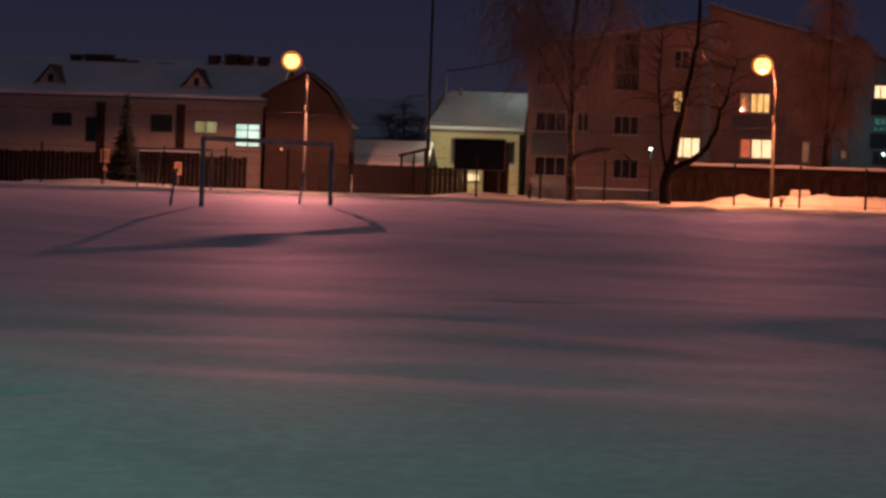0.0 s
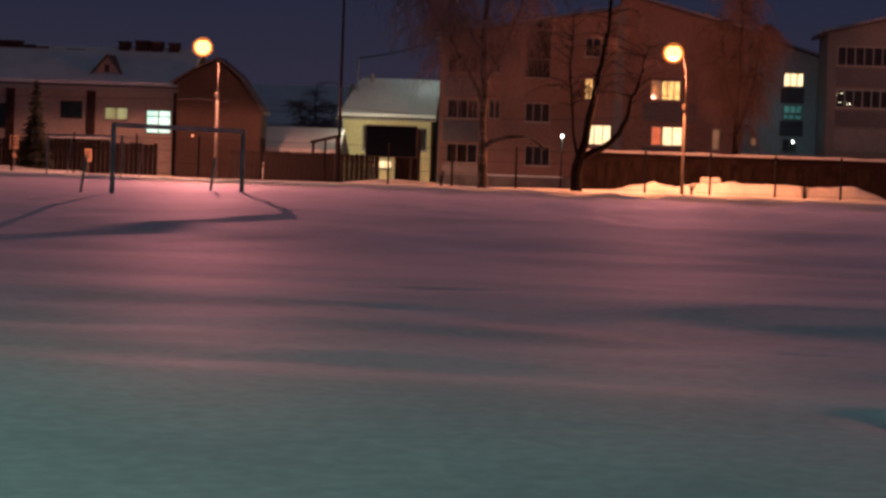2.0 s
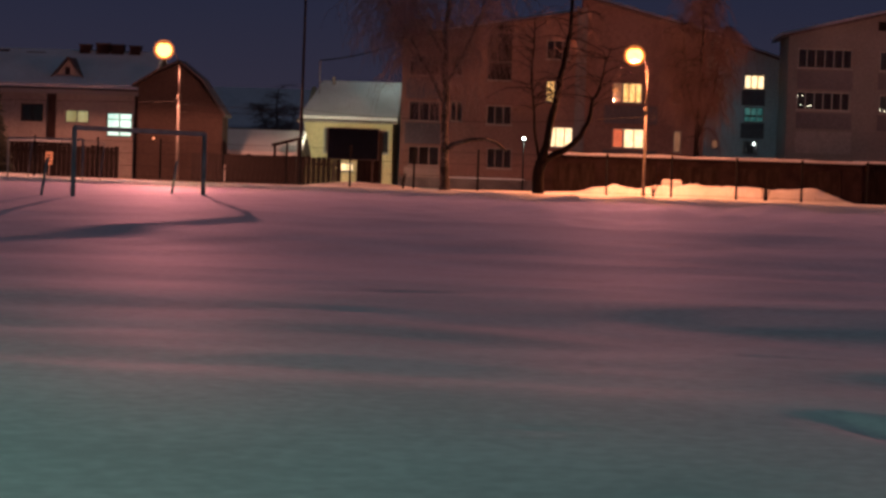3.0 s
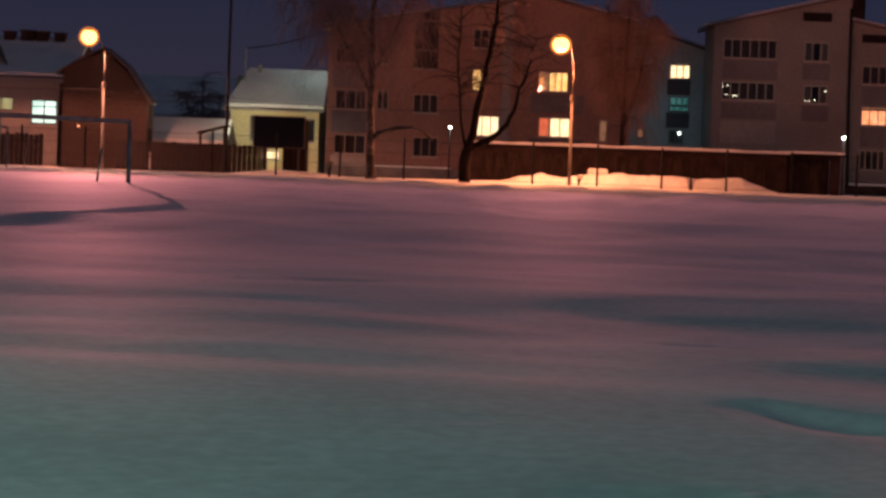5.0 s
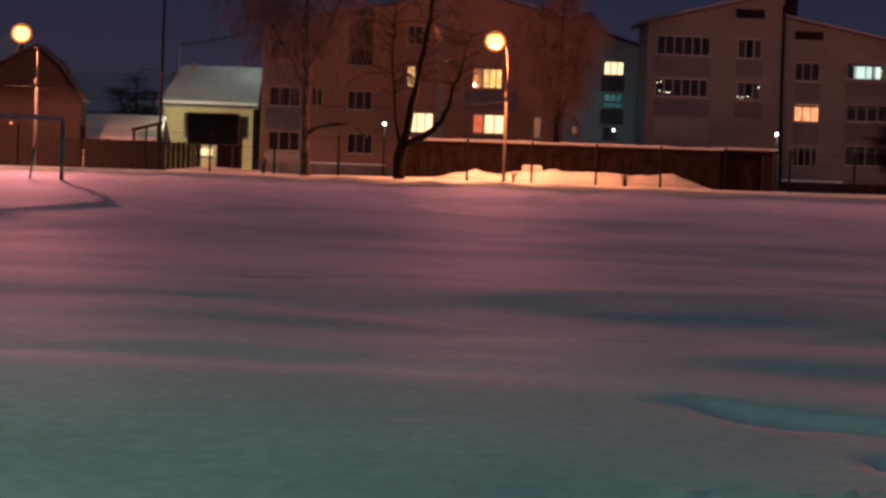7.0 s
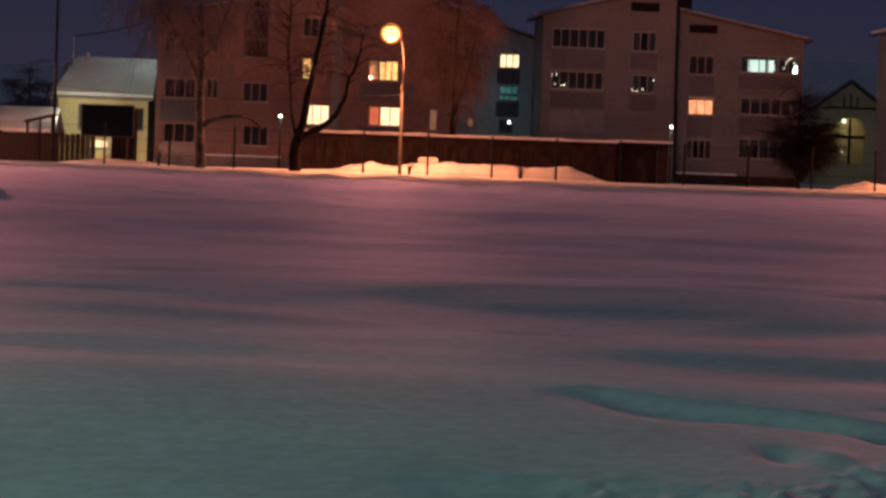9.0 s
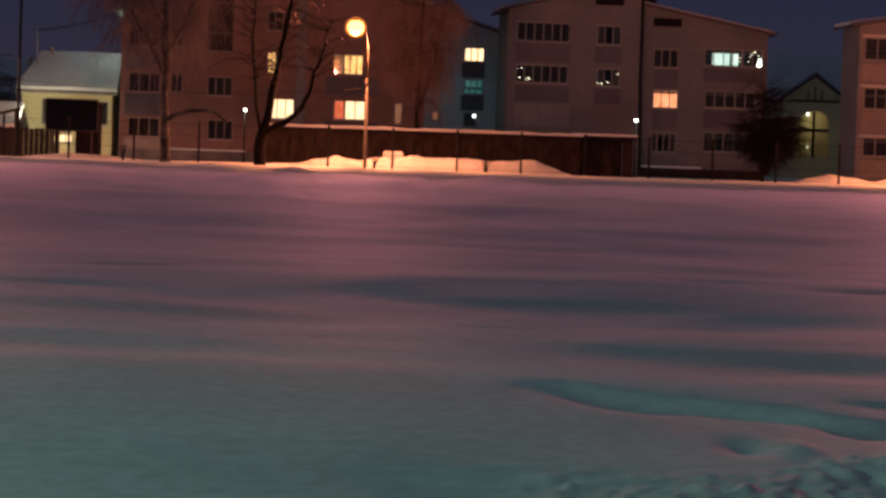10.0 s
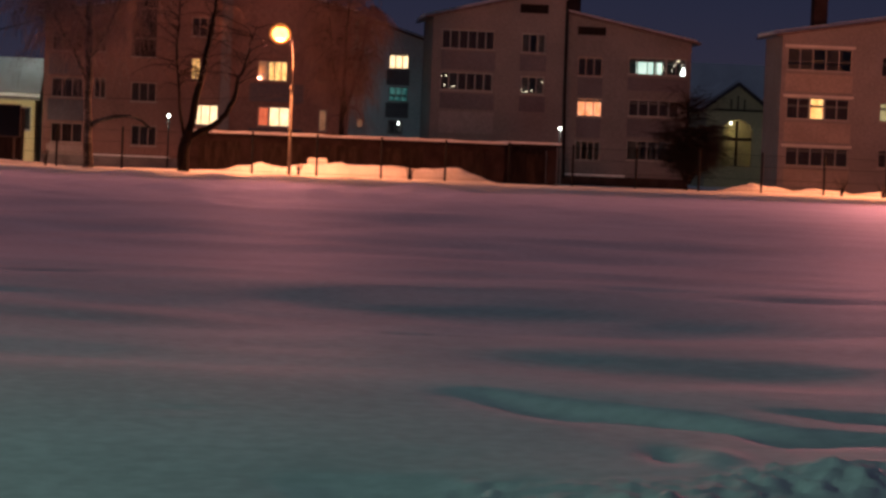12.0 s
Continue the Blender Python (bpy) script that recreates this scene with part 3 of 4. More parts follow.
def apartment_block_far_end():
    h = thing("apartment_house", (43, 150, 0), "three-storey grey apartment house with white-framed glazed balconies", "house", world=True)
    y = 150.0
    o = [(36.78, 41.05, 7.8, 9.25), (36.85, 41.0, 4.66, 6.05), (36.9, 41.06, 1.65, 2.86), (43.0, 44.2, 4.7, 5.9), (43.0, 44.2, 7.6, 8.9), (43.0, 44.2, 1.7, 2.9)]
    volume(h, 36.43, 50.0, y, 4.7, 9.98, 12.3, "plaster_grey", o)
    window(h, *o[0], y, 5, "")
    window(h, 36.85, 38.4, 4.66, 6.05, y, 2, "drape")
    window(h, 38.4, 39.35, 4.66, 6.05, y, 1, "lit_warm")
    window(h, 39.35, 41.0, 4.66, 6.05, y, 2, "drape")
    window(h, *o[2], y, 5, "drape")
    window(h, *o[3], y, 2, "lit_dim")
    window(h, *o[4], y, 2, "drape")
    window(h, *o[5], y, 2, "drape")
    parapet(h, 36.7, 41.1, 6.42, 7.55, y, "parapet_pink")
    parapet(h, 36.75, 41.1, 3.2, 4.45, y, "parapet_pink")
    parapet(h, 36.8, 41.1, 0.3, 1.45, y, "parapet_pink")
    for z in (9.27, 6.07, 2.88):
        part("balcony_head", one_box(36.6, 41.2, y - 0.16, y - 0.003, z, z + 0.16), "white_trim", h)
    ch = part("chimney", one_box(39.0, 39.9, y + 2.4, y + 3.3, 10.6, 13.2), "brick", h, "red brick chimney")
    part("chimney_cap", one_box(38.9, 40.0, y + 2.3, y + 3.4, 13.203, 13.33), "roof_metal", ch)
    return h


apartment_block_middle()
apartment_block_behind_trees()
apartment_block_far_end()


def gable_house(name, label, x0, x1, y, depth, eave, ridge, wall_mat, openings, snow_mat="snow", hip=0.0):
    """A house with its eaves along x: front wall, two gables, two roof slopes with snow."""
    h = thing(name, ((x0 + x1) / 2, y, 0), label, "house", world=True)
    part("wall", wall_with_openings(lambda x: eave, x0, x1, -0.3, openings, y, 0.3), wall_mat, h)
    for a in (x0 + 0.002, x1 - 0.3):
        bm = bmesh.new()
        v0 = [bm.verts.new((a, p, q)) for p, q in ((y + 0.302, -0.3), (y + depth, -0.3), (y + depth, eave), (y + depth / 2, ridge - 0.12), (y + 0.302, eave))]
        v1 = [bm.verts.new((a + 0.298, v.co.y, v.co.z)) for v in v0]
        bm.faces.new(v0[::-1])
        bm.faces.new(v1)
        for k in range(5):
            j = (k + 1) % 5
            bm.faces.new((v0[k], v0[j], v1[j], v1[k]))
        part("wall", bm, wall_mat, h)
    part("wall", one_box(x0 + 0.31, x1 - 0.31, y + depth - 0.3, y + depth - 0.002, -0.3, eave), wall_mat, h)
    part("inner_wall", one_box(x0 + 0.31, x1 - 0.31, y + 3, y + 3.1, -0.3, eave - 0.1), "interior", h)
    for s, nm in ((1, "front"), (-1, "back")):
        ya, yb = (y - 0.45, y + depth / 2) if s > 0 else (y + depth + 0.45, y + depth / 2)
        slope = (ridge - eave) / (depth / 2)
        za = eave - 0.45 * slope
        for mat_name, lo, hi, inset in (("roof_metal", 0.0, 0.12, 0.0), (snow_mat, 0.124, 0.36, 0.06)):
            bm = bmesh.new()
            a, b = x0 - 0.4 + inset, x1 + 0.4 - inset
            yi = ya + s * inset * 2
            zi = za + slope * inset * 2
            v = [bm.verts.new(p) for p in ((a, yi, zi + lo), (b, yi, zi + lo), (b, yb, ridge + lo), (a + hip, yb, ridge + lo),
                                           (a, yi, zi + hi), (b, yi, zi + hi), (b, yb, ridge + hi), (a + hip, yb, ridge + hi))]
            for q in ((3, 2, 1, 0), (4, 5, 6, 7), (0, 1, 5, 4), (1, 2, 6, 5), (2, 3, 7, 6), (3, 0, 4, 7)):
                bm.faces.new([v[i] for i in q])
            bmesh.ops.recalc_face_normals(bm, faces=bm.faces)
            part("roof" if lo == 0 else "roof_snow", bm, mat_name, h)
    return h


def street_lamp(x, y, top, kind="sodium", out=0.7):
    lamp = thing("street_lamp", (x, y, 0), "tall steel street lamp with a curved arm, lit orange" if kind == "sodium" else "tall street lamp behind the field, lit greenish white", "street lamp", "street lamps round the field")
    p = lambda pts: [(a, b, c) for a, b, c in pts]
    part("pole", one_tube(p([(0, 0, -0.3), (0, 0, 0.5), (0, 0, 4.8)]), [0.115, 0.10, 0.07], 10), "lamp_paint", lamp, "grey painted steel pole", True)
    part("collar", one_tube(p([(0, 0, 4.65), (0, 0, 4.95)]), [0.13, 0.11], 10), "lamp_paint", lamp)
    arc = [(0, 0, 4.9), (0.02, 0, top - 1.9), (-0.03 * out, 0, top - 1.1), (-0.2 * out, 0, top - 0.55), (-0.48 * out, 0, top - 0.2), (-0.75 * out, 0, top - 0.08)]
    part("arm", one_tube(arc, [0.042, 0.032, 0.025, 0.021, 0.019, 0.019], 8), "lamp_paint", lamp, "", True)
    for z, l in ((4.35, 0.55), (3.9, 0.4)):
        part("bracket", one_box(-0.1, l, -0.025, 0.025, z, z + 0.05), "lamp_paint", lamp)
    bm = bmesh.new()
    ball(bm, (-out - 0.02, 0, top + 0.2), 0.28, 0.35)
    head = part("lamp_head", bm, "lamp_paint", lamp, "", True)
    # bowl and bulb are enlarged to imitate the lamp's glare
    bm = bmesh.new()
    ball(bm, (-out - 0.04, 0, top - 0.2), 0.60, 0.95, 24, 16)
    part("bowl", bm, "halo_sodium" if kind == "sodium" else "bulb_mercury", head, "oversized glowing frosted bowl, sized like the lamp's halo", True)
    if kind == "sodium":
        bm = bmesh.new()
        ball(bm, (-out - 0.04, 0, top - 0.2), 0.44, 0.95, 24, 16)
        part("bulb", bm, "bulb_core", head, "yellow-white sodium bulb, enlarged to imitate glare", True)
    return lamp


for k, (lx, ly, lz) in enumerate(LAMPS):
    street_lamp(lx, ly, lz, out=REACH[k] - 0.03 if k == 0 else REACH[k])
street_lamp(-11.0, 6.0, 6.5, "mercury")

# ---- fence along the far edge of the field ----


def mesh_fence():
    f = thing("mesh_fence", (0, 131, 0), "dark welded mesh fence on thin steel posts in snow", "fence")
    xs = [-40.2 + 3.55 * k for k in range(24)]
    post, panel = None, None
    for k, x in enumerate(xs):
        y = 131.0 - 0.02 * x
        if post is None:
            post = part("post", one_tube([(0, 0, -0.3), (0, 0, 2.25), (0, 0, 2.3)], [0.065, 0.065, 0.03], 6), "fence", f)
            bm = bmesh.new()
            for z in (0.12, 0.75, 1.45, 2.1):
                box(bm, 0.055, 3.5, -0.008, 0.008, z, z + 0.018)
            for j in range(1, 23):
                c = 3.55 * j / 23
                box(bm, c - 0.004, c + 0.004, -0.012, -0.0085, 0.05, 2.14)
            panel = part("mesh_panel", bm, "fence", f)
            a, b = post, panel
        else:
            a, b = new("post", post.data), new("mesh_panel", panel.data)
            a.parent = b.parent = f
        a.location = (x, y - 131.0, 0.0)
        b.location = (x, y - 131.0, 0.0)
    return f


mesh_fence()

# ---- houses on the far side of the street ----


def long_house():
    o = [(-42.5, -41.15, 3.55, 4.42), (-40.23, -39.4, 2.54, 4.19), (-35.82, -34.32, 3.34, 4.5), (-32.88, -31.28, 3.33, 4.19), (-30.1, -28.4, 2.52, 4.08)]
    y = 155.0
    h = gable_house("long_house", "long two-storey beige house with snowy roof and brown pilasters", -52.0, -27.6, y, 10, 5.65, 8.0, "siding", o)
    window(h, *o[0], y, 2, "", "dark_frame")
    window(h, *o[1], y, 1, "curtain", "dark_frame")
    window(h, *o[2], y, 2, "", "dark_frame")
    window(h, *o[3], y, 2, "lit_dim")
    window(h, *o[4], y, 2, "lit_white", "dark_frame", True, True)
    for x in (-39.15, -33.75, -27.95):
        part("pilaster", one_box(x - 0.28, x + 0.28, y - 0.12, y - 0.003, -0.3, 5.5), "brick", h, "brown brick pilaster")
    part("fascia", one_box(-52.3, -27.3, y - 0.5, y - 0.46, 5.2, 5.48), "white_frame", h, "pale eaves board")
    for cx in (-42.9, -32.95):   # small gabled dormers
        d = part("dormer", one_prism([(cx - 0.95, 6.35), (cx + 0.95, 6.35), (cx, 7.5)], y + 0.9, y + 3.6), "siding", h)
        part("dormer_window", one_box(cx - 0.16, cx + 0.16, y + 0.86, y + 0.897, 6.5, 7.0), "louvre", d)
        for s in (-1, 1):
            bm = bmesh.new()
            v = [bm.verts.new(p) for p in ((cx + s * 1.2, y + 0.65, 6.12), (cx, y + 0.65, 7.58), (cx, y + 3.7, 7.58), (cx + s * 1.2, y + 3.7, 6.12))]
            u = [bm.verts.new(a.co + Vector((0, 0, 0.12))) for a in v]
            bm.faces.new(v)
            bm.faces.new(u[::-1])
            for k in range(4):
                j = (k + 1) % 4
                bm.faces.new((v[k], u[k], u[j], v[j]))
            bmesh.ops.recalc_face_normals(bm, faces=bm.faces)
            part("dormer_roof", bm, "roof_metal", d)
    # brick stacks along the ridge
    for a, b, z0, z1 in ((-41.2, -40.5, 7.6, 8.2), (-40.2, -38.4, 7.7, 8.25), (-38.3, -37.5, 7.4, 8.0), (-37.5, -36.6, 7.2, 7.9), (-35.3, -34.2, 7.2, 7.8),
                         (-31.9, -31.2, 7.7, 8.4), (-30.8, -29.9, 7.7, 8.5), (-29.8, -29.0, 7.7, 8.45), (-28.6, -27.9, 7.6, 8.4)):
        k = 160.0 / 155.0
        c = part("chimney", one_box(a * k, b * k, y + 4.4, y + 5.2, z0 - 0.6, 1.4 + (z1 - 1.4) * k), "brick", h, "brown brick chimney stack")
        part("chimney_cap", one_box(a * k - 0.06, b * k + 0.06, y + 4.34, y + 5.26, 1.402 + (z1 - 1.4) * k, 1.5 + (z1 - 1.4) * k), "roof_metal", c)
    # gabled end wing
    y2 = 152.0
    part("wing_wall", one_prism([(-27.5, -0.3), (-22.0, -0.3), (-22.0, 4.1), (-23.5, 6.1), (-24.9, 7.3), (-26.4, 6.6), (-27.5, 5.9)], y2, y2 + 2.6), "plaster_brown", h, "dim brown plastered end wing")
    bm = bmesh.new()
    edge = [(-27.9, 5.75), (-26.4, 6.7), (-24.9, 7.42), (-23.4, 6.25), (-21.8, 3.95)]
    for (xa, za), (xb, zb) in zip(edge, edge[1:]):
        prism(bm, [(xa, za), (xb, zb), (xb, zb + 0.14), (xa, za + 0.14)], y2 - 0.3, y2 + 2.8)
    part("wing_roof", bm, "roof_metal", h)
    bm = bmesh.new()
    ball(bm, (-26.4, y2 - 0.12, 2.45), 0.07)
    part("wall_lamp", bm, "lit_orange", h, "small dim orange wall lamp", True)
    part("canopy", one_box(-36.2, -32.4, 151.6, 154.9, 1.85, 2.0), "wood_dark", h)
    part("canopy_snow", one_box(-36.25, -32.35, 151.55, 154.95, 2.003, 2.2), "snow", h)


def yellow_house():
    y = 165.0
    o = [(-16.75, -15.5, 1.95, 3.7), (-16.0, -14.6, 0.7, 1.3), (-13.5, -12.2, 2.0, 3.6)]
    h = gable_house("yellow_house", "small yellow plastered house with a thick snowy roof", -18.1, -11.95, y, 8, 4.35, 6.75, "plaster_yellow", o, hip=1.15)
    window(h, *o[0], y, 2, "", "white_frame")
    window(h, *o[1], y, 3, "lit_yellow")
    window(h, *o[2], y, 2, "curtain")
    part("flue", one_tube([(-16.5, y + 3.6, 6.4), (-16.5, y + 3.6, 7.35)], [0.14, 0.14]), "steel", h)
    part("mast", one_tube([(-17.4, y + 2.4, 5.7), (-17.4, y + 2.4, 8.5)], [0.05, 0.04], 6), "steel", h, "thin pale antenna mast")
    part("gutter", one_tube([(-18.6, y - 0.5, 4.12), (-11.6, y - 0.5, 4.12)], [0.07, 0.07], 6), "steel", h)


def chapel_like_house():
    y = 190.0
    xc = 42.65
    h = thing("gabled_house", (xc, y, 0), "ochre house with a steep gable and an arched window", "house", world=True)
    strips = []
    for k in range(10):
        a, b = 41.4 + 0.256 * k, 41.4 + 0.256 * (k + 1)
        u = ((a + b) / 2 - 42.68) / 1.3
        strips.append((a, b, 1.5, 3.8 + 1.45 * math.sqrt(max(0, 1 - u * u))))
    part("wall", wall_with_openings(lambda x: 8.0 - 0.74 * abs(x - xc), 40.1, 45.2, -0.3, strips, y, 0.4), "plaster_yellow", h)
    part("wall", one_box(40.1, 40.4, y + 0.402, y + 9, -0.3, 6.0), "plaster_yellow", h)
    part("wall", one_box(44.9, 45.2, y + 0.402, y + 9, -0.3, 6.0), "plaster_yellow", h)
    part("inner_wall", one_box(40.41, 44.89, y + 2.5, y + 2.6, -0.3, 6.0), "plaster_yellow", h)
    for s in (-1, 1):
        part("roof", one_prism([(xc, 8.05), (xc + s * 3.0, 5.85), (xc + s * 3.0, 6.05), (xc, 8.28)][::s], y - 0.5, y + 9.3), "roof_metal", h)
        part("roof_snow", one_prism([(xc, 8.29), (xc + s * 2.9, 6.13), (xc + s * 2.9, 6.33), (xc, 8.53)][::s], y + 0.2, y + 9.2), "snow", h)
    w = part("window", one_box(42.58, 42.78, y + 0.1, y + 0.2, 1.5, 5.2), "wood_dark", h)
    part("transom", one_box(41.4, 43.96, y + 0.12, y + 0.19, 3.55, 3.8), "wood_dark", w)
    part("pane", one_box(41.4, 43.96, y + 0.22, y + 0.23, 1.5, 5.2), "glass", w)
    bm = bmesh.new()
    ball(bm, (42.45, y + 1.4, 5.0), 0.11)
    part("lamp_globe", bm, "bulb_white", h, "lit ceiling lamp inside", True)
    for x in (42.1, 42.65, 43.2):
        part("gable_ornament", one_box(x - 0.05, x + 0.05, y - 0.06, y - 0.003, 6.1, 7.2 - 0.5 * abs(x - xc)), "wood_dark", h)
    part("gable_beam", one_box(40.6, 44.7, y - 0.09, y - 0.004, 5.95, 6.09), "wood_dark", h)
    glow("room_lamp", (42.5, y + 1.3, 4.6), 24, (1.0, 0.72, 0.4), 0.1)


def low_house(x0, x1, y, eave, ridge, wall_mat, label):
    return gable_house("low_house", label, x0, x1, y, 6, eave, ridge, wall_mat, [])


long_house()
yellow_house()
chapel_like_house()
low_house(-23.8, -17.9, 158.0, 1.65, 3.0, "wood_dark", "low dark shed with a snow-covered roof")
low_house(-34.0, -22.0, 205.0, 4.2, 7.2, "wood_dark", "dark wooden house with a snowy roof, far back")
low_house(43.0, 52.0, 215.0, 7.2, 10.6, "wood_dark", "dark house with a pale snowy roof, far back")


def porch():
    p = thing("porch", (-18.4, 157, 0), "small brown wooden porch with a pitched roof", "porch", world=True)
    part("roof", one_prism([(-19.2, 2.25), (-17.3, 2.75), (-17.3, 2.9), (-19.2, 2.4)], 155.5, 157.6), "wood_dark", p)
    for x in (-19.0, -17.45):
        part("porch_post", one_box(x - 0.08, x + 0.08, 155.6, 155.76, -0.2, 2.29 if x < -18 else 2.66), "wood_dark", p)


porch()


def marker_post():
    m = thing("marker_post", (-20.1, 140.2, -0.1), "short white marker post beside the board fence", "post")
    part("post", one_box(-0.05, 0.05, -0.05, 0.05, -0.3, 1.05), "white_frame", m)
    part("band", one_box(-0.054, 0.054, -0.054, 0.054, 0.75, 0.9), "dark_frame", m)


marker_post()


def garages():
    g = thing("garage_row", (9, 145, 0), "row of dark brick garages with snow on the flat roof", "garage", world=True)
    gates = [(-0.6 + 3.75 * k, 1.9 + 3.75 * k) for k in range(5)]
    part("wall", wall_with_openings(lambda x: 2.12, -1.2, 18.1, -0.3, [(a, b, -0.3, 1.75) for a, b in gates], 145.0, 0.3), "brick_dark", g)
    part("wall", one_box(-1.2, -0.9, 145.302, 150, -0.3, 2.12), "brick_dark", g)
    part("wall", one_box(17.8, 18.1, 145.302, 150, -0.3, 2.12), "brick_dark", g)
    for a, b in gates:
        d = part("gate", one_box(a, b, 145.12, 145.2, -0.3, 1.75), "wood_dark", g, "dark metal garage gate")
        part("gate_leaf", one_box(a + 0.06, (a + b) / 2 - 0.02, 145.09, 145.117, -0.2, 1.68), "wood_dark", d)
        part("gate_leaf", one_box((a + b) / 2 + 0.02, b - 0.06, 145.09, 145.117, -0.2, 1.68), "wood_dark", d)
    part("roof", one_box(-1.4, 18.3, 144.7, 150.2, 2.123, 2.23), "wood_dark", g)
    top = [(-1.35 + 0.49 * k, 2.40 + 0.10 * noise.noise((k * 0.3, 3, 0))) for k in range(41)]
    part("roof_snow", one_prism([(-1.35, 2.234), (18.25, 2.234)] + top[::-1], 144.78, 150.1), "snow", g)


def entry_porch():
    e2 = thing("entry_porch", (19.8, 146, 0), "dark entrance porch with a snow-edged canopy beside the apartment house", "porch", world=True)
    part("wall", wall_with_openings(lambda x: 2.2, 18.15, 21.5, -0.3, [(18.7, 20.9, -0.3, 1.95)], 146.0, 0.25), "brick_dark", e2)
    part("canopy", one_box(18.1, 21.7, 145.2, 150.0, 2.203, 2.32), "wood_dark", e2)
    part("canopy_snow", one_box(18.1, 21.65, 145.15, 150.0, 2.323, 2.45), "snow", e2)
    part("door", one_box(18.7, 20.9, 146.6, 146.68, -0.3, 1.95), "wood_dark", e2)


garages()
entry_porch()


def globe_lamp(x, y, z):
    g = thing("globe_lamp", (x, y, 0), "white globe lamp on a thin dark post", "lamp", "globe lamps")
    part("post", one_tube([(0, 0, -0.3), (0, 0, z - 0.12)], [0.06, 0.05], 8), "fence", g)
    bm = bmesh.new()
    ball(bm, (0, 0, z), 0.09)
    part("globe", bm, "bulb_white", g, "lit white glass globe", True)


# unseen bracket lamp, added as the source of the roof's fill light
def wall_lamp():
    w = thing("wall_lamp", (-11.12, 167.2, 9.15), "added bracket lamp, hidden from view, lighting the yellow house roof", "lamp")
    part("bracket", one_box(-0.35, 0.03, -0.03, 0.03, 0.1, 0.16), "steel", w)
    bm = bmesh.new()
    ball(bm, (-0.33, 0, 0.03), 0.09)
    part("bulb", bm, "bulb_white", w, "", True)


wall_lamp()
# this first post is added out of sight to carry the yard fill
globe_lamp(-15.55, 160.0, 3.0)
globe_lamp(-2.55, 150.0, 3.2)
globe_lamp(21.93, 148.0, 3.4)


def board_fence(x0, x1, y, h):
    f = thing("board_fence", ((x0 + x1) / 2, y, 0), "dark brown weathered board fence behind the street", "fence", world=True)
    rng = random.Random(int(x0 * 7))
    x = x0
    data = None
    while x < x1:
        if data is None:
            bm = bmesh.new()
            prism(bm, [(0, -0.3), (0.28, -0.3), (0.28, h - 0.06), (0.14, h), (0, h - 0.06)], -0.014, 0.014)
            ob = part("board", bm, "wood_black", f)
            data = ob.data
        else:
            ob = new("board", data)
            ob.parent = f
            ob.matrix_parent_inverse = Matrix.Translation(-f.location)
        ob.location = (x, y, rng.uniform(-0.06, 0.05))
        x += 0.3
    part("rail", one_box(x0, x1, y + 0.016, y + 0.07, h - 0.5, h - 0.4), "wood_dark", f)


board_fence(-22.2, -13.4, 141.0, 1.62)
board_fence(-46.0, -27.8, 147.0, 1.85)

# ---- snow banks along the street ----


def bank(name, profile, y0, y1, label):
    """A ploughed heap whose crest follows (x, height) pairs."""
    xs = [p[0] for p in profile]
    hs = [p[1] for p in profile]
    nx, ny = int((xs[-1] - xs[0]) / 0.16), 22
    verts, faces = [], []
    for i in range(nx + 1):
        x = xs[0] + (xs[-1] - xs[0]) * i / nx
        h = float(np.interp(x, xs, hs))
        for j in range(ny + 1):
            v = j / ny
            s = min(1.0, v / 0.30) if v < 0.65 else (1 - v) / 0.35
            s = s * s * (3 - 2 * s)
            n = noise.noise((x * 0.9, v * 3, 2.0)) * 0.16 + noise.noise((x * 2.6, v * 8, 5.0)) * 0.09
            verts.append((x, y0 + (y1 - y0) * v, -0.33 + s * max(0.0, h + 0.33 + n * min(1, h * 2.2))))
    for i in range(nx):
        for j in range(ny):
            a = i * (ny + 1) + j
            faces.append((a, a + ny + 1, a + ny + 2, a + 1))
    me = bpy.data.meshes.new(name)
    me.from_pydata(verts, [], faces)
    me.update()
    me.shade_smooth()
    me.materials.append(M["bank"])
    return tagged(new(name, me), label, "snow bank", "ploughed snow banks")


bank("snow_bank", [(-6.5, 0.0), (-3.6, 0.04), (-1, 0.05), (0.8, 0.12), (1.6, 0.32), (3.0, 0.56), (4.4, 0.40), (5.6, 0.62), (8, 0.66), (11.6, 0.58), (14.2, 0.66), (16.2, 0.0)], 131.8, 137.5, "ploughed snow bank, brightly lit under the street lamp")
bank("snow_bank", [(29.2, 0.0), (31.2, 0.52), (33.5, 0.14), (34.9, 0.34), (37.3, 0.08), (39, 0.34), (44, 0.3), (47, 0)], 131.8, 136.5, "low lit snow bank beside the grey apartment house")
bank("snow_bank", [(-14.5, 0.0), (-12.4, 0.22), (-10, 0.16), (-8, 0.0)], 133.2, 136.5, "small dim snow heap by the yellow house")
bank("snow_bank", [(-40, 0.0), (-37.5, 0.10), (-36, 0.22), (-34, 0.06), (-31, 0.0)], 139.0, 142.5, "small dim snow heap below a spruce")


def snow_block():
    bm = bmesh.new()
    box(bm, 5.6, 6.7, 134.4, 135.2, 0.55, 0.98)
    bmesh.ops.bevel(bm, geom=list(bm.edges), offset=0.07, segments=2, affect="EDGES")
    ob = link("concrete_block", bm, "bank")
    tagged(ob, "snow-dusted concrete block lying on the bank", "block")


snow_block()

# ---- the field's own things ----


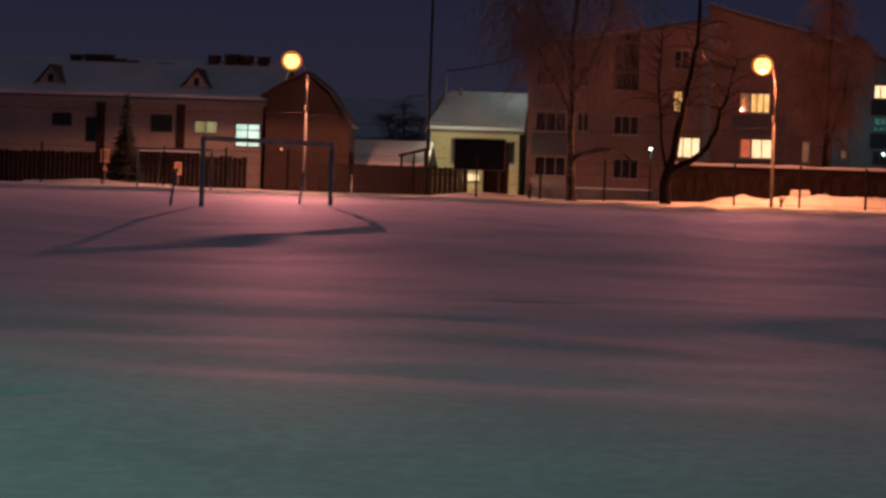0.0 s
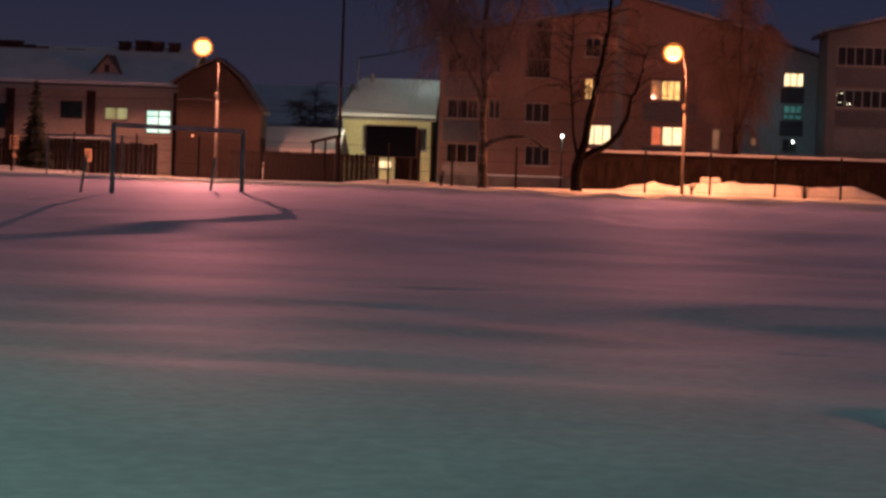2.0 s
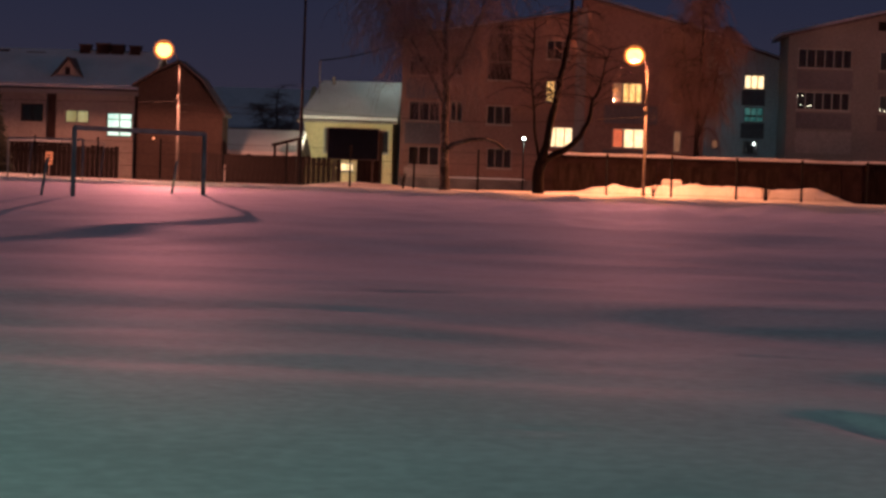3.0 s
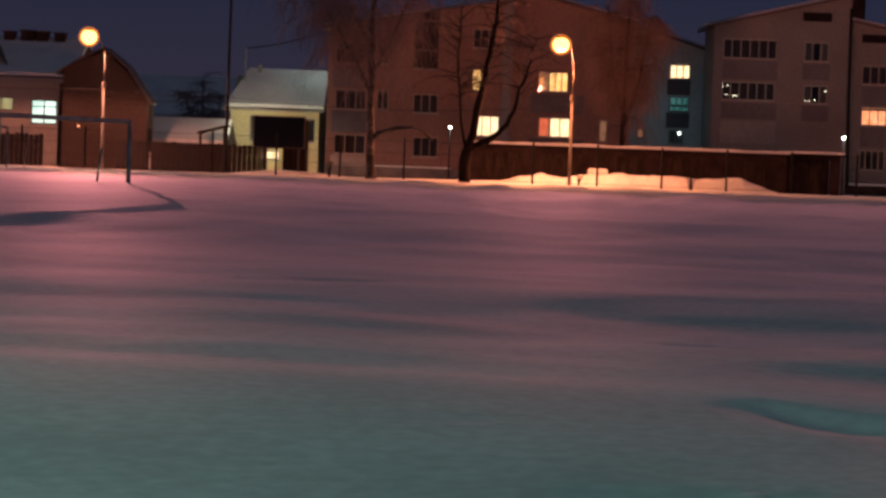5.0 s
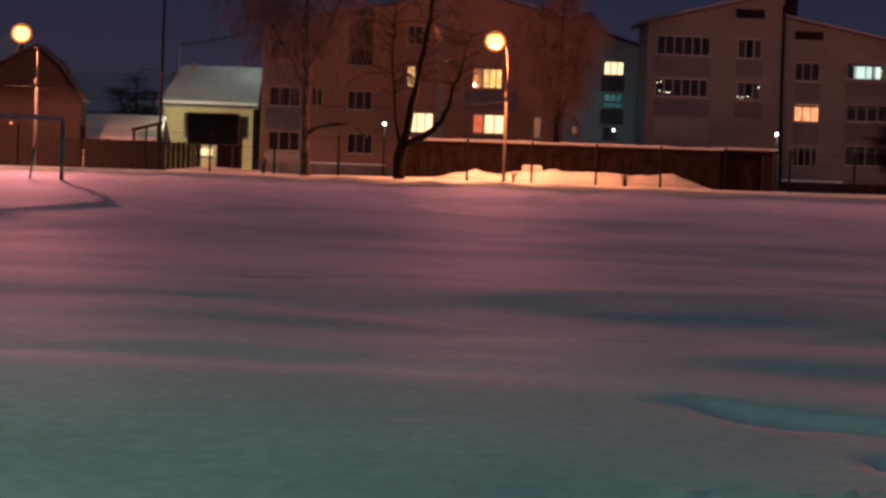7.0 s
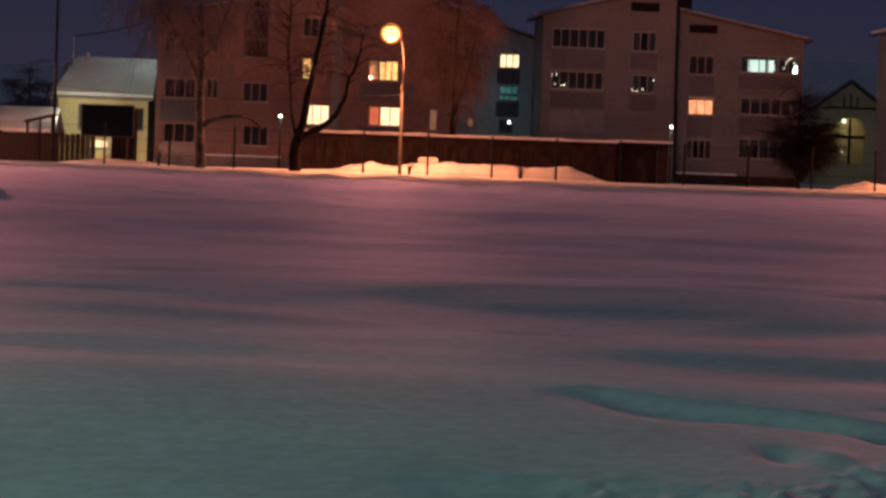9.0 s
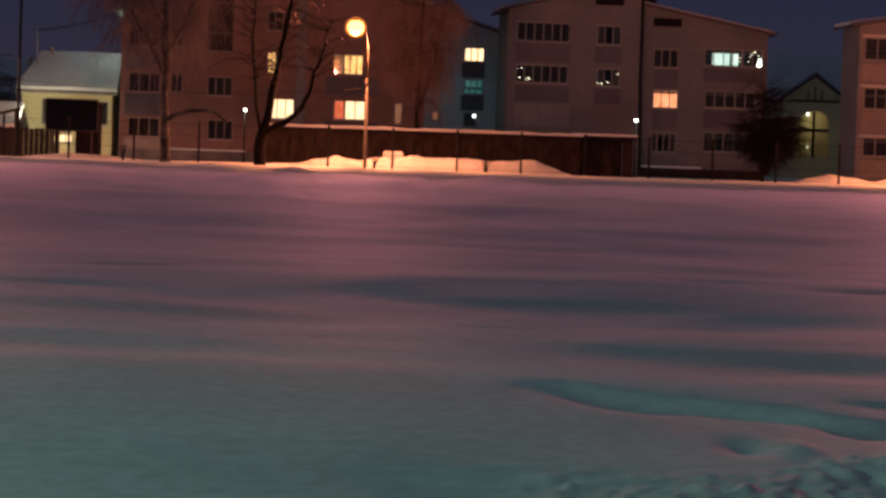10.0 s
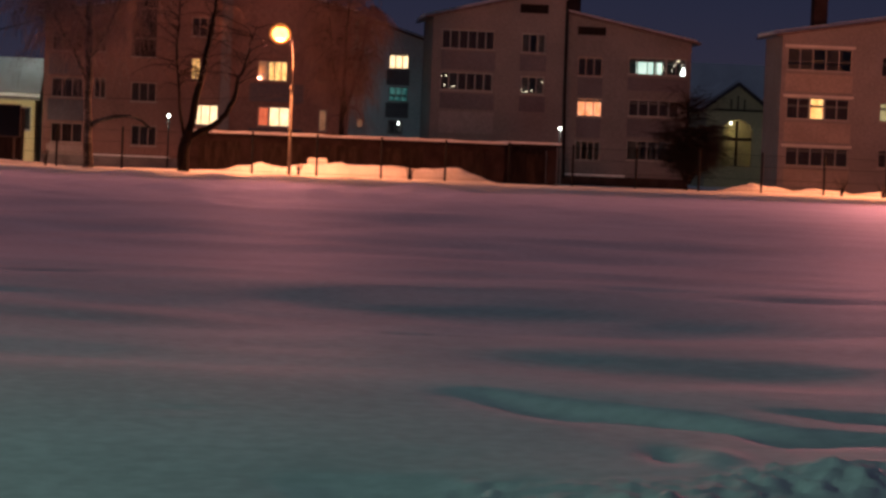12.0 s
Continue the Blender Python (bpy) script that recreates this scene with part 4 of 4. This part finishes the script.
def goal(posts, backs, h, back_h, material, label, r=0.055):
    (xa, ya), (xb, yb) = posts
    g = thing("football_goal", ((xa + xb) / 2, (ya + yb) / 2, 0), label, "goal", "football goals on the field", world=True)
    for x, y in posts:
        part("goal_post", one_tube([(x, y, -0.3), (x, y, h - 0.0)], [r, r], 8), material, g)
    part("crossbar", one_tube([(xa, ya, h), (xb, yb, h)], [r, r], 8), material, g)
    for (x, y), (bx, by) in zip(posts, backs):
        top = (bx + 0.15, by + 0.2, back_h)
        part("back_strut", one_tube([(bx, by, -0.2), top], [r * 0.6, r * 0.6], 6), material, g)
        if back_h > 1.5:
            part("side_bar", one_tube([(x, y, h - 0.05), top], [r * 0.3, r * 0.3], 6), material, g)
    return g


goal(((-15.85, 76.3), (-12.85, 84.5)), ((-16.75, 75.6), (-14.25, 86.0)), 2.2, 1.2, "goal_green_lit", "weathered steel goal frame standing in snow, greenish light put into its paint", 0.08)
goal(((-28.2, 119.5), (-23.75, 116.5)), ((-27.4, 120.5), (-23.1, 117.6)), 2.03, 1.9, "goal_white", "pale steel goal frame without net, farther off", 0.05)


def road_sign(x, y, z0, z1, wide, triangle):
    s = thing("sign", (x, y, 0), "orange-lit notice sign on a thin post" if not triangle else "orange-lit notice sign over a small triangle plate", "sign", "signs by the fence")
    part("post", one_tube([(0, 0.05, -0.3), (0, 0.05, z1 - 0.05)], [0.035, 0.035], 6), "steel", s)
    p = part("plate", one_box(-wide / 2, wide / 2, -0.02, 0.01, z0, z1), "sign", s)
    for k in range(3):
        z = z1 - 0.2 - 0.17 * k
        if z > z0 + 0.1:
            part("text_bar", one_box(-wide * 0.3, wide * 0.3, -0.028, -0.0205, z - 0.04, z + 0.04), "dark_frame", p)
    if triangle:
        part("triangle_plate", one_prism([(-0.2, z0 - 0.5), (0.2, z0 - 0.5), (0, z0 - 0.1)], -0.02, 0.01), "sign", s)


road_sign(-34.8, 139.0, 1.2, 2.03, 0.52, True)
road_sign(-30.35, 139.0, 0.62, 1.38, 0.42, False)


def notice_wall():
    b = thing("billboard", (-12, 134, 0), "large dark blank board on posts beside a brown shed wall", "billboard", world=True)
    part("panel", one_box(-13.35, -10.5, 134.0, 134.08, 1.53, 3.24), "board", b)
    part("trim", ring(-13.40, -10.45, 1.48, 3.29, 0.06, 133.97, 134.1), "dark_frame", b)
    for x in (-13.0, -10.8):
        part("post", one_box(x - 0.05, x + 0.05, 134.11, 134.21, -0.3, 3.1), "dark_frame", b)
    k = thing("shed", (-11.1, 136, 0), "narrow brown wooden shed behind the dark board", "shed", world=True)
    part("wall", one_box(-11.85, -10.55, 136, 138, -0.3, 3.1), "wood_black", k)
    part("roof", one_box(-11.95, -10.45, 135.85, 138.15, 3.103, 3.18), "roof_metal", k)


notice_wall()


def utility_pole():
    p = thing("utility_pole", (-15.35, 138, 0), "tall thin dark utility pole with cables", "pole", world=True)
    part("pole", one_tube([(-15.35, 138, -0.3), (-15.33, 138, 6), (-15.3, 138, 13.5)], [0.10, 0.085, 0.07], 8), "fence", p)
    part("crossarm", one_box(-16.1, -14.5, 137.85, 137.95, 12.8, 12.92), "wood_dark", p)


utility_pole()


def cable(a, b, sag, r=0.013):
    pts = []
    for k in range(17):
        u = k / 16
        p = Vector(a).lerp(Vector(b), u)
        pts.append((p.x, p.y, p.z - sag * 4 * u * (1 - u)))
    ob = link("cable", one_tube(pts, [r] * 17, 5), "cable")
    tagged(ob, "dark sagging overhead cable between poles", "cable", "overhead cables")


cable((-62, 139, 4.9), (-22.65, 137.1, 4.5), 0.35)
cable((-22.55, 137.1, 4.5), (-15.4, 138, 4.35), 0.12)
cable((-22.55, 137.1, 4.1), (-15.4, 138, 4.0), 0.1)
cable((-15.3, 138, 4.35), (4.4, 131.1, 4.4), 0.5)
cable((-17.4, 167.4, 8.45), (-11.2, 159.9, 9.5), 0.2, 0.045)

# ---- trees ----


def crown(bm_branch, bm_twig, limbs, rng, n_branch, n_twig, reach, droop, r_twig=0.0065, low=2.6):
    """Side branches from the limbs and, from them, fine hanging twigs."""
    for limb in limbs:
        pts = [Vector(p) for p in limb]
        for _ in range(n_branch):
            u = rng.uniform(0.3, 1.0) * (len(pts) - 1.001)
            i = int(u)
            p = pts[i].lerp(pts[i + 1], u - i)
            if p.z < low:
                continue
            a = rng.uniform(0, 2 * math.pi)
            d = Vector((math.cos(a), 0.7 * math.sin(a), rng.uniform(0.2, 0.9))).normalized()
            ln = reach * rng.uniform(0.4, 1.0)
            line = [p]
            for k in range(5):
                d = (d + Vector((rng.uniform(-0.4, 0.4), rng.uniform(-0.4, 0.4), rng.uniform(-0.25, 0.2) - 0.07 * droop * (k + 1)))).normalized()
                line.append(line[-1] + d * ln / 5)
            tube(bm_branch, line, [0.028, 0.022, 0.017, 0.013, 0.010, 0.006], 4)
            for _ in range(n_twig):
                u2 = rng.uniform(0.2, 1) * 4.99
                j = int(u2)
                q = line[j].lerp(line[j + 1], u2 - j)
                b = rng.uniform(0, 2 * math.pi)
                t = Vector((math.cos(b) * 0.8, math.sin(b) * 0.8, rng.uniform(-0.3, 0.5)))
                tl = rng.uniform(0.6, 1.4) * (1.6 if droop > 0.9 else 1.0)
                tw = [q]
                for k in range(3):
                    t = (t + Vector((0, 0, -0.55 * droop))).normalized()
                    tw.append(tw[-1] + t * tl / 3)
                if tw[-1].z > 0.1:
                    tube(bm_twig, tw, [r_twig * 1.3, r_twig * 1.15, r_twig, r_twig * 0.6], 3)


def tree(name, place, label, limbs, radii, bark, twig_limbs, seed, n_branch, n_twig, reach, droop, low=2.6, twig="twig", r_twig=0.0065):
    t = thing(name, place, label, "tree", "bare trees by the fence")
    rng = random.Random(seed)
    for k, (limb, r) in enumerate(zip(limbs, radii)):
        # smooth, slightly wandering limb
        pts, rad = [], []
        for i in range(len(limb) - 1):
            for s in range(4):
                u = s / 4
                p = Vector(limb[i]).lerp(Vector(limb[i + 1]), u)
                j = 0.05 if 0 < i + s else 0.0
                pts.append(p + Vector((rng.uniform(-j, j), rng.uniform(-j, j), 0)))
                rad.append(r[0] + (r[1] - r[0]) * (i + u) / (len(limb) - 1))
        pts.append(Vector(limb[-1]))
        rad.append(r[1])
        if k == 0:
            rad[0] *= 1.35
        part("trunk" if k == 0 else "limb", one_tube(pts, rad, 9), bark, t, "", True)
    b1, b2 = bmesh.new(), bmesh.new()
    crown(b1, b2, twig_limbs, rng, n_branch, n_twig, reach, droop, r_twig, low)
    tagged(part("branch_mass", b1, bark if bark != "birch" else "twig", t), kind="stuff")
    tagged(part("twig_mass", b2, twig, t), kind="stuff")
    return t


birch = [[(0, 0, -0.3), (-0.05, 0, 2.4), (-0.12, 0, 5), (-0.18, 0, 8), (0.0, 0, 11), (0.1, 0.1, 14.5)],
         [(-0.1, 0, 4.6), (-1.2, 0.2, 6.6), (-2.4, 0.4, 8.6), (-3.6, 0.3, 10.4)],
         [(-0.15, 0, 5.6), (0.9, -0.2, 7.4), (1.7, -0.3, 9.6), (2.2, -0.2, 11.8)],
         [(0.0, 0, 2.2), (0.45, 0, 2.5), (1.3, 0, 2.78), (2.1, 0, 2.85), (2.8, 0, 2.65), (3.3, 0, 2.2)],
         [(-0.15, 0, 7.2), (-1.6, -0.2, 9.4), (-3.0, -0.3, 12.2)]]
tree("birch_tree", (-6.40, 128.2, 0), "tall bare birch with dark-flecked trunk and hanging frosty twigs", birch,
     [(0.27, 0.08), (0.11, 0.04), (0.11, 0.04), (0.15, 0.06), (0.09, 0.04)], "birch", [birch[0], birch[1], birch[2], birch[4]], 11, 62, 10, 4.0, 1.7, 4.8, r_twig=0.0085)
forked = [[(0, 0, -0.3), (0.02, 0, 0.8), (0.12, 0, 1.75)],
          [(0.1, 0, 1.65), (0.37, 0, 2.6), (0.67, 0, 4.35), (0.96, 0, 5.65), (1.23, 0.1, 7.3), (1.45, 0.1, 8.7), (1.6, 0, 13)],
          [(0.1, 0, 1.65), (0.75, 0, 2.1), (1.47, 0, 2.43), (2.2, 0, 3.13), (2.66, 0, 4.15), (2.75, 0, 4.95), (3.2, 0, 5.9), (3.35, 0.1, 6.9), (3.7, 0.1, 8.0)],
          [(0.1, 0, 1.7), (-0.25, 0.1, 3.4), (-0.5, 0.2, 6.0), (-0.45, 0.2, 9.5)]]
tree("bare_tree", (-1.36, 128.0, 0), "dark forked bare tree rooted in the snow by the fence", forked,
     [(0.34, 0.31), (0.25, 0.08), (0.22, 0.02), (0.10, 0.03)], "bark", [forked[1], forked[2], forked[3]], 23, 38, 9, 3.2, 0.8, 4.4, "twig_dark", 0.0075)
larch = [[(0, 0, -0.3), (0.0, 0, 4), (0.1, 0, 9), (0.1, 0, 14)], [(0, 0, 3.5), (0.9, 0, 6.5), (1.5, 0, 10.5)], [(0, 0, 4.2), (-0.8, 0, 7), (-1.2, 0, 11)]]
tree("bare_tree", (8.2, 147.5, 0), "dark drooping bare tree before the apartment house", larch, [(0.2, 0.05), (0.1, 0.04), (0.1, 0.04)], "bark", larch, 31, 64, 24, 2.0, 1.5, twig="twig_dark")


far_tree = [[(0, 0, -0.3), (0.1, 0, 2.5), (0, 0, 5), (0.1, 0, 7)], [(0.05, 0, 2), (1.0, 0, 3.6), (1.6, 0, 5.4)], [(0.05, 0, 2.2), (-0.9, 0, 4), (-1.4, 0, 5.6)]]
tree("bare_tree", (-23.4, 192.0, 0), "dim bare tree far behind the houses", far_tree, [(0.16, 0.04), (0.09, 0.03), (0.09, 0.03)], "twig_dark", far_tree, 51, 26, 24, 1.2, 0.3, 1.8, "twig", 0.008)


def shrub(x, y, h, seed, label):
    s = thing("shrub", (x, y, 0), label, "shrub", "bare shrubs at the fence")
    rng = random.Random(seed)
    for k in range(9):
        a = rng.uniform(0, 6.28)
        lean = rng.uniform(0.1, 0.55)
        p = [(0.04 * math.cos(a), 0.04 * math.sin(a), -0.2)]
        for j in range(1, 5):
            u = j / 4
            p.append((math.cos(a) * lean * h * u ** 1.3, math.sin(a) * lean * h * u ** 1.3, h * u * rng.uniform(0.85, 1.0)))
        part("stem", one_tube(p, [0.03, 0.024, 0.018, 0.012, 0.006], 4), "bark", s)


shrub(11.1, 130.7, 2.1, 3, "small bare shrub by the mesh fence")
shrub(4.95, 130.8, 0.9, 4, "low bare shoots beside the lamp post")
shrub(35.6, 131.0, 1.1, 6, "round bare shrub in front of a snow bank")
shrub(37.9, 130.8, 0.9, 8, "low bare shoots in front of a snow bank")
shrub(-8.9, 132.5, 1.0, 9, "low bare shoots by the mesh fence")


def conifer(x, y, h, r, label, seed, tiers=16, per=34):
    c = thing("spruce_tree", (x, y, 0), label, "tree", "dark conifers")
    part("trunk", one_tube([(0, 0, -0.3), (0, 0, h * 0.5), (0, 0, h * 0.97)], [0.14, 0.09, 0.02], 7), "bark", c)
    rng = random.Random(seed)
    bm = bmesh.new()
    for k in range(tiers):
        u = k / (tiers - 1)
        z = 0.35 + u * (h - 0.5)
        rr = r * (1 - u) ** 0.8 + 0.12
        for _ in range(int(per * (1 - 0.7 * u))):
            a = rng.uniform(0, 6.283)
            ln = rr * rng.uniform(0.55, 1.12)
            d, s = Vector((math.cos(a), math.sin(a), 0)), Vector((-math.sin(a), math.cos(a), 0))
            z0 = z + rng.uniform(-0.15, 0.2)
            drop = ln * rng.uniform(0.2, 0.5)
            w = 0.10 + 0.12 * ln
            base = Vector((0, 0, z0 + 0.1))
            for q in range(3):   # a spray of needle-covered shoots
                off = (q - 1) * w
                v = [bm.verts.new(p) for p in (base + d * ln * 0.15, base + d * ln * 0.6 + s * (off + w * 0.5) - Vector((0, 0, drop * 0.5)),
                                               base + d * ln * (1 - 0.15 * abs(q - 1)) + s * off * 1.3 - Vector((0, 0, drop)), base + d * ln * 0.6 + s * (off - w * 0.5) - Vector((0, 0, drop * 0.5 + 0.08)))]
                bm.faces.new(v)
    tagged(part("needle_mass", bm, "needle", c), kind="stuff")
    return c


conifer(-34.3, 142.0, 5.3, 1.25, "small dark spruce in front of the long house", 5)
bushy = [[(0, 0, -0.3), (0.05, 0, 2), (-0.1, 0, 4.4), (-0.1, 0, 5.6)], [(0, 0, 0.3), (0.7, 0, 1.8), (1.1, 0.2, 3.6)], [(0, 0, 0.3), (-0.5, 0.2, 1.7), (-0.9, 0.1, 3.4)],
         [(0, 0, 0.2), (0.4, -0.4, 1.2), (0.9, -0.5, 2.4)]]
tree("bushy_tree", (29.0, 142.5, 0), "dense dark bushy tree before the apartment house", bushy, [(0.12, 0.03), (0.08, 0.03), (0.08, 0.03), (0.07, 0.03)], "bark", bushy, 41, 52, 20, 2.1, 0.35, 0.25, "twig_black")
tree("bushy_tree", (29.9, 146.0, 0), "lower dense dark bushy tree before the apartment house", bushy[1:], [(0.09, 0.03), (0.08, 0.03), (0.07, 0.03)], "bark", bushy[1:], 43, 44, 18, 1.9, 0.35, 0.25, "twig_black")


def far_woods():
    """Dark treeline on the horizon."""
    rng = random.Random(77)
    bm = bmesh.new()
    for k in range(900):
        a = radians(rng.uniform(-24, 24))
        r = rng.uniform(420, 520)
        x, y, h, w = r * math.sin(a), r * math.cos(a), rng.uniform(5, 11), rng.uniform(1.0, 2.2)
        v = [bm.verts.new(p) for p in ((x - w, y, -0.2), (x + w * 0.8, y + w, -0.2), (x + w, y - w, -0.2), (x + rng.uniform(-0.4, 0.4), y, h))]
        for q in ((0, 1, 3), (1, 2, 3), (2, 0, 3)):
            bm.faces.new([v[i] for i in q])
    tagged(link("far_woods", bm, "needle"), "dark distant treeline beyond the houses", "woods", kind="stuff")


far_woods()
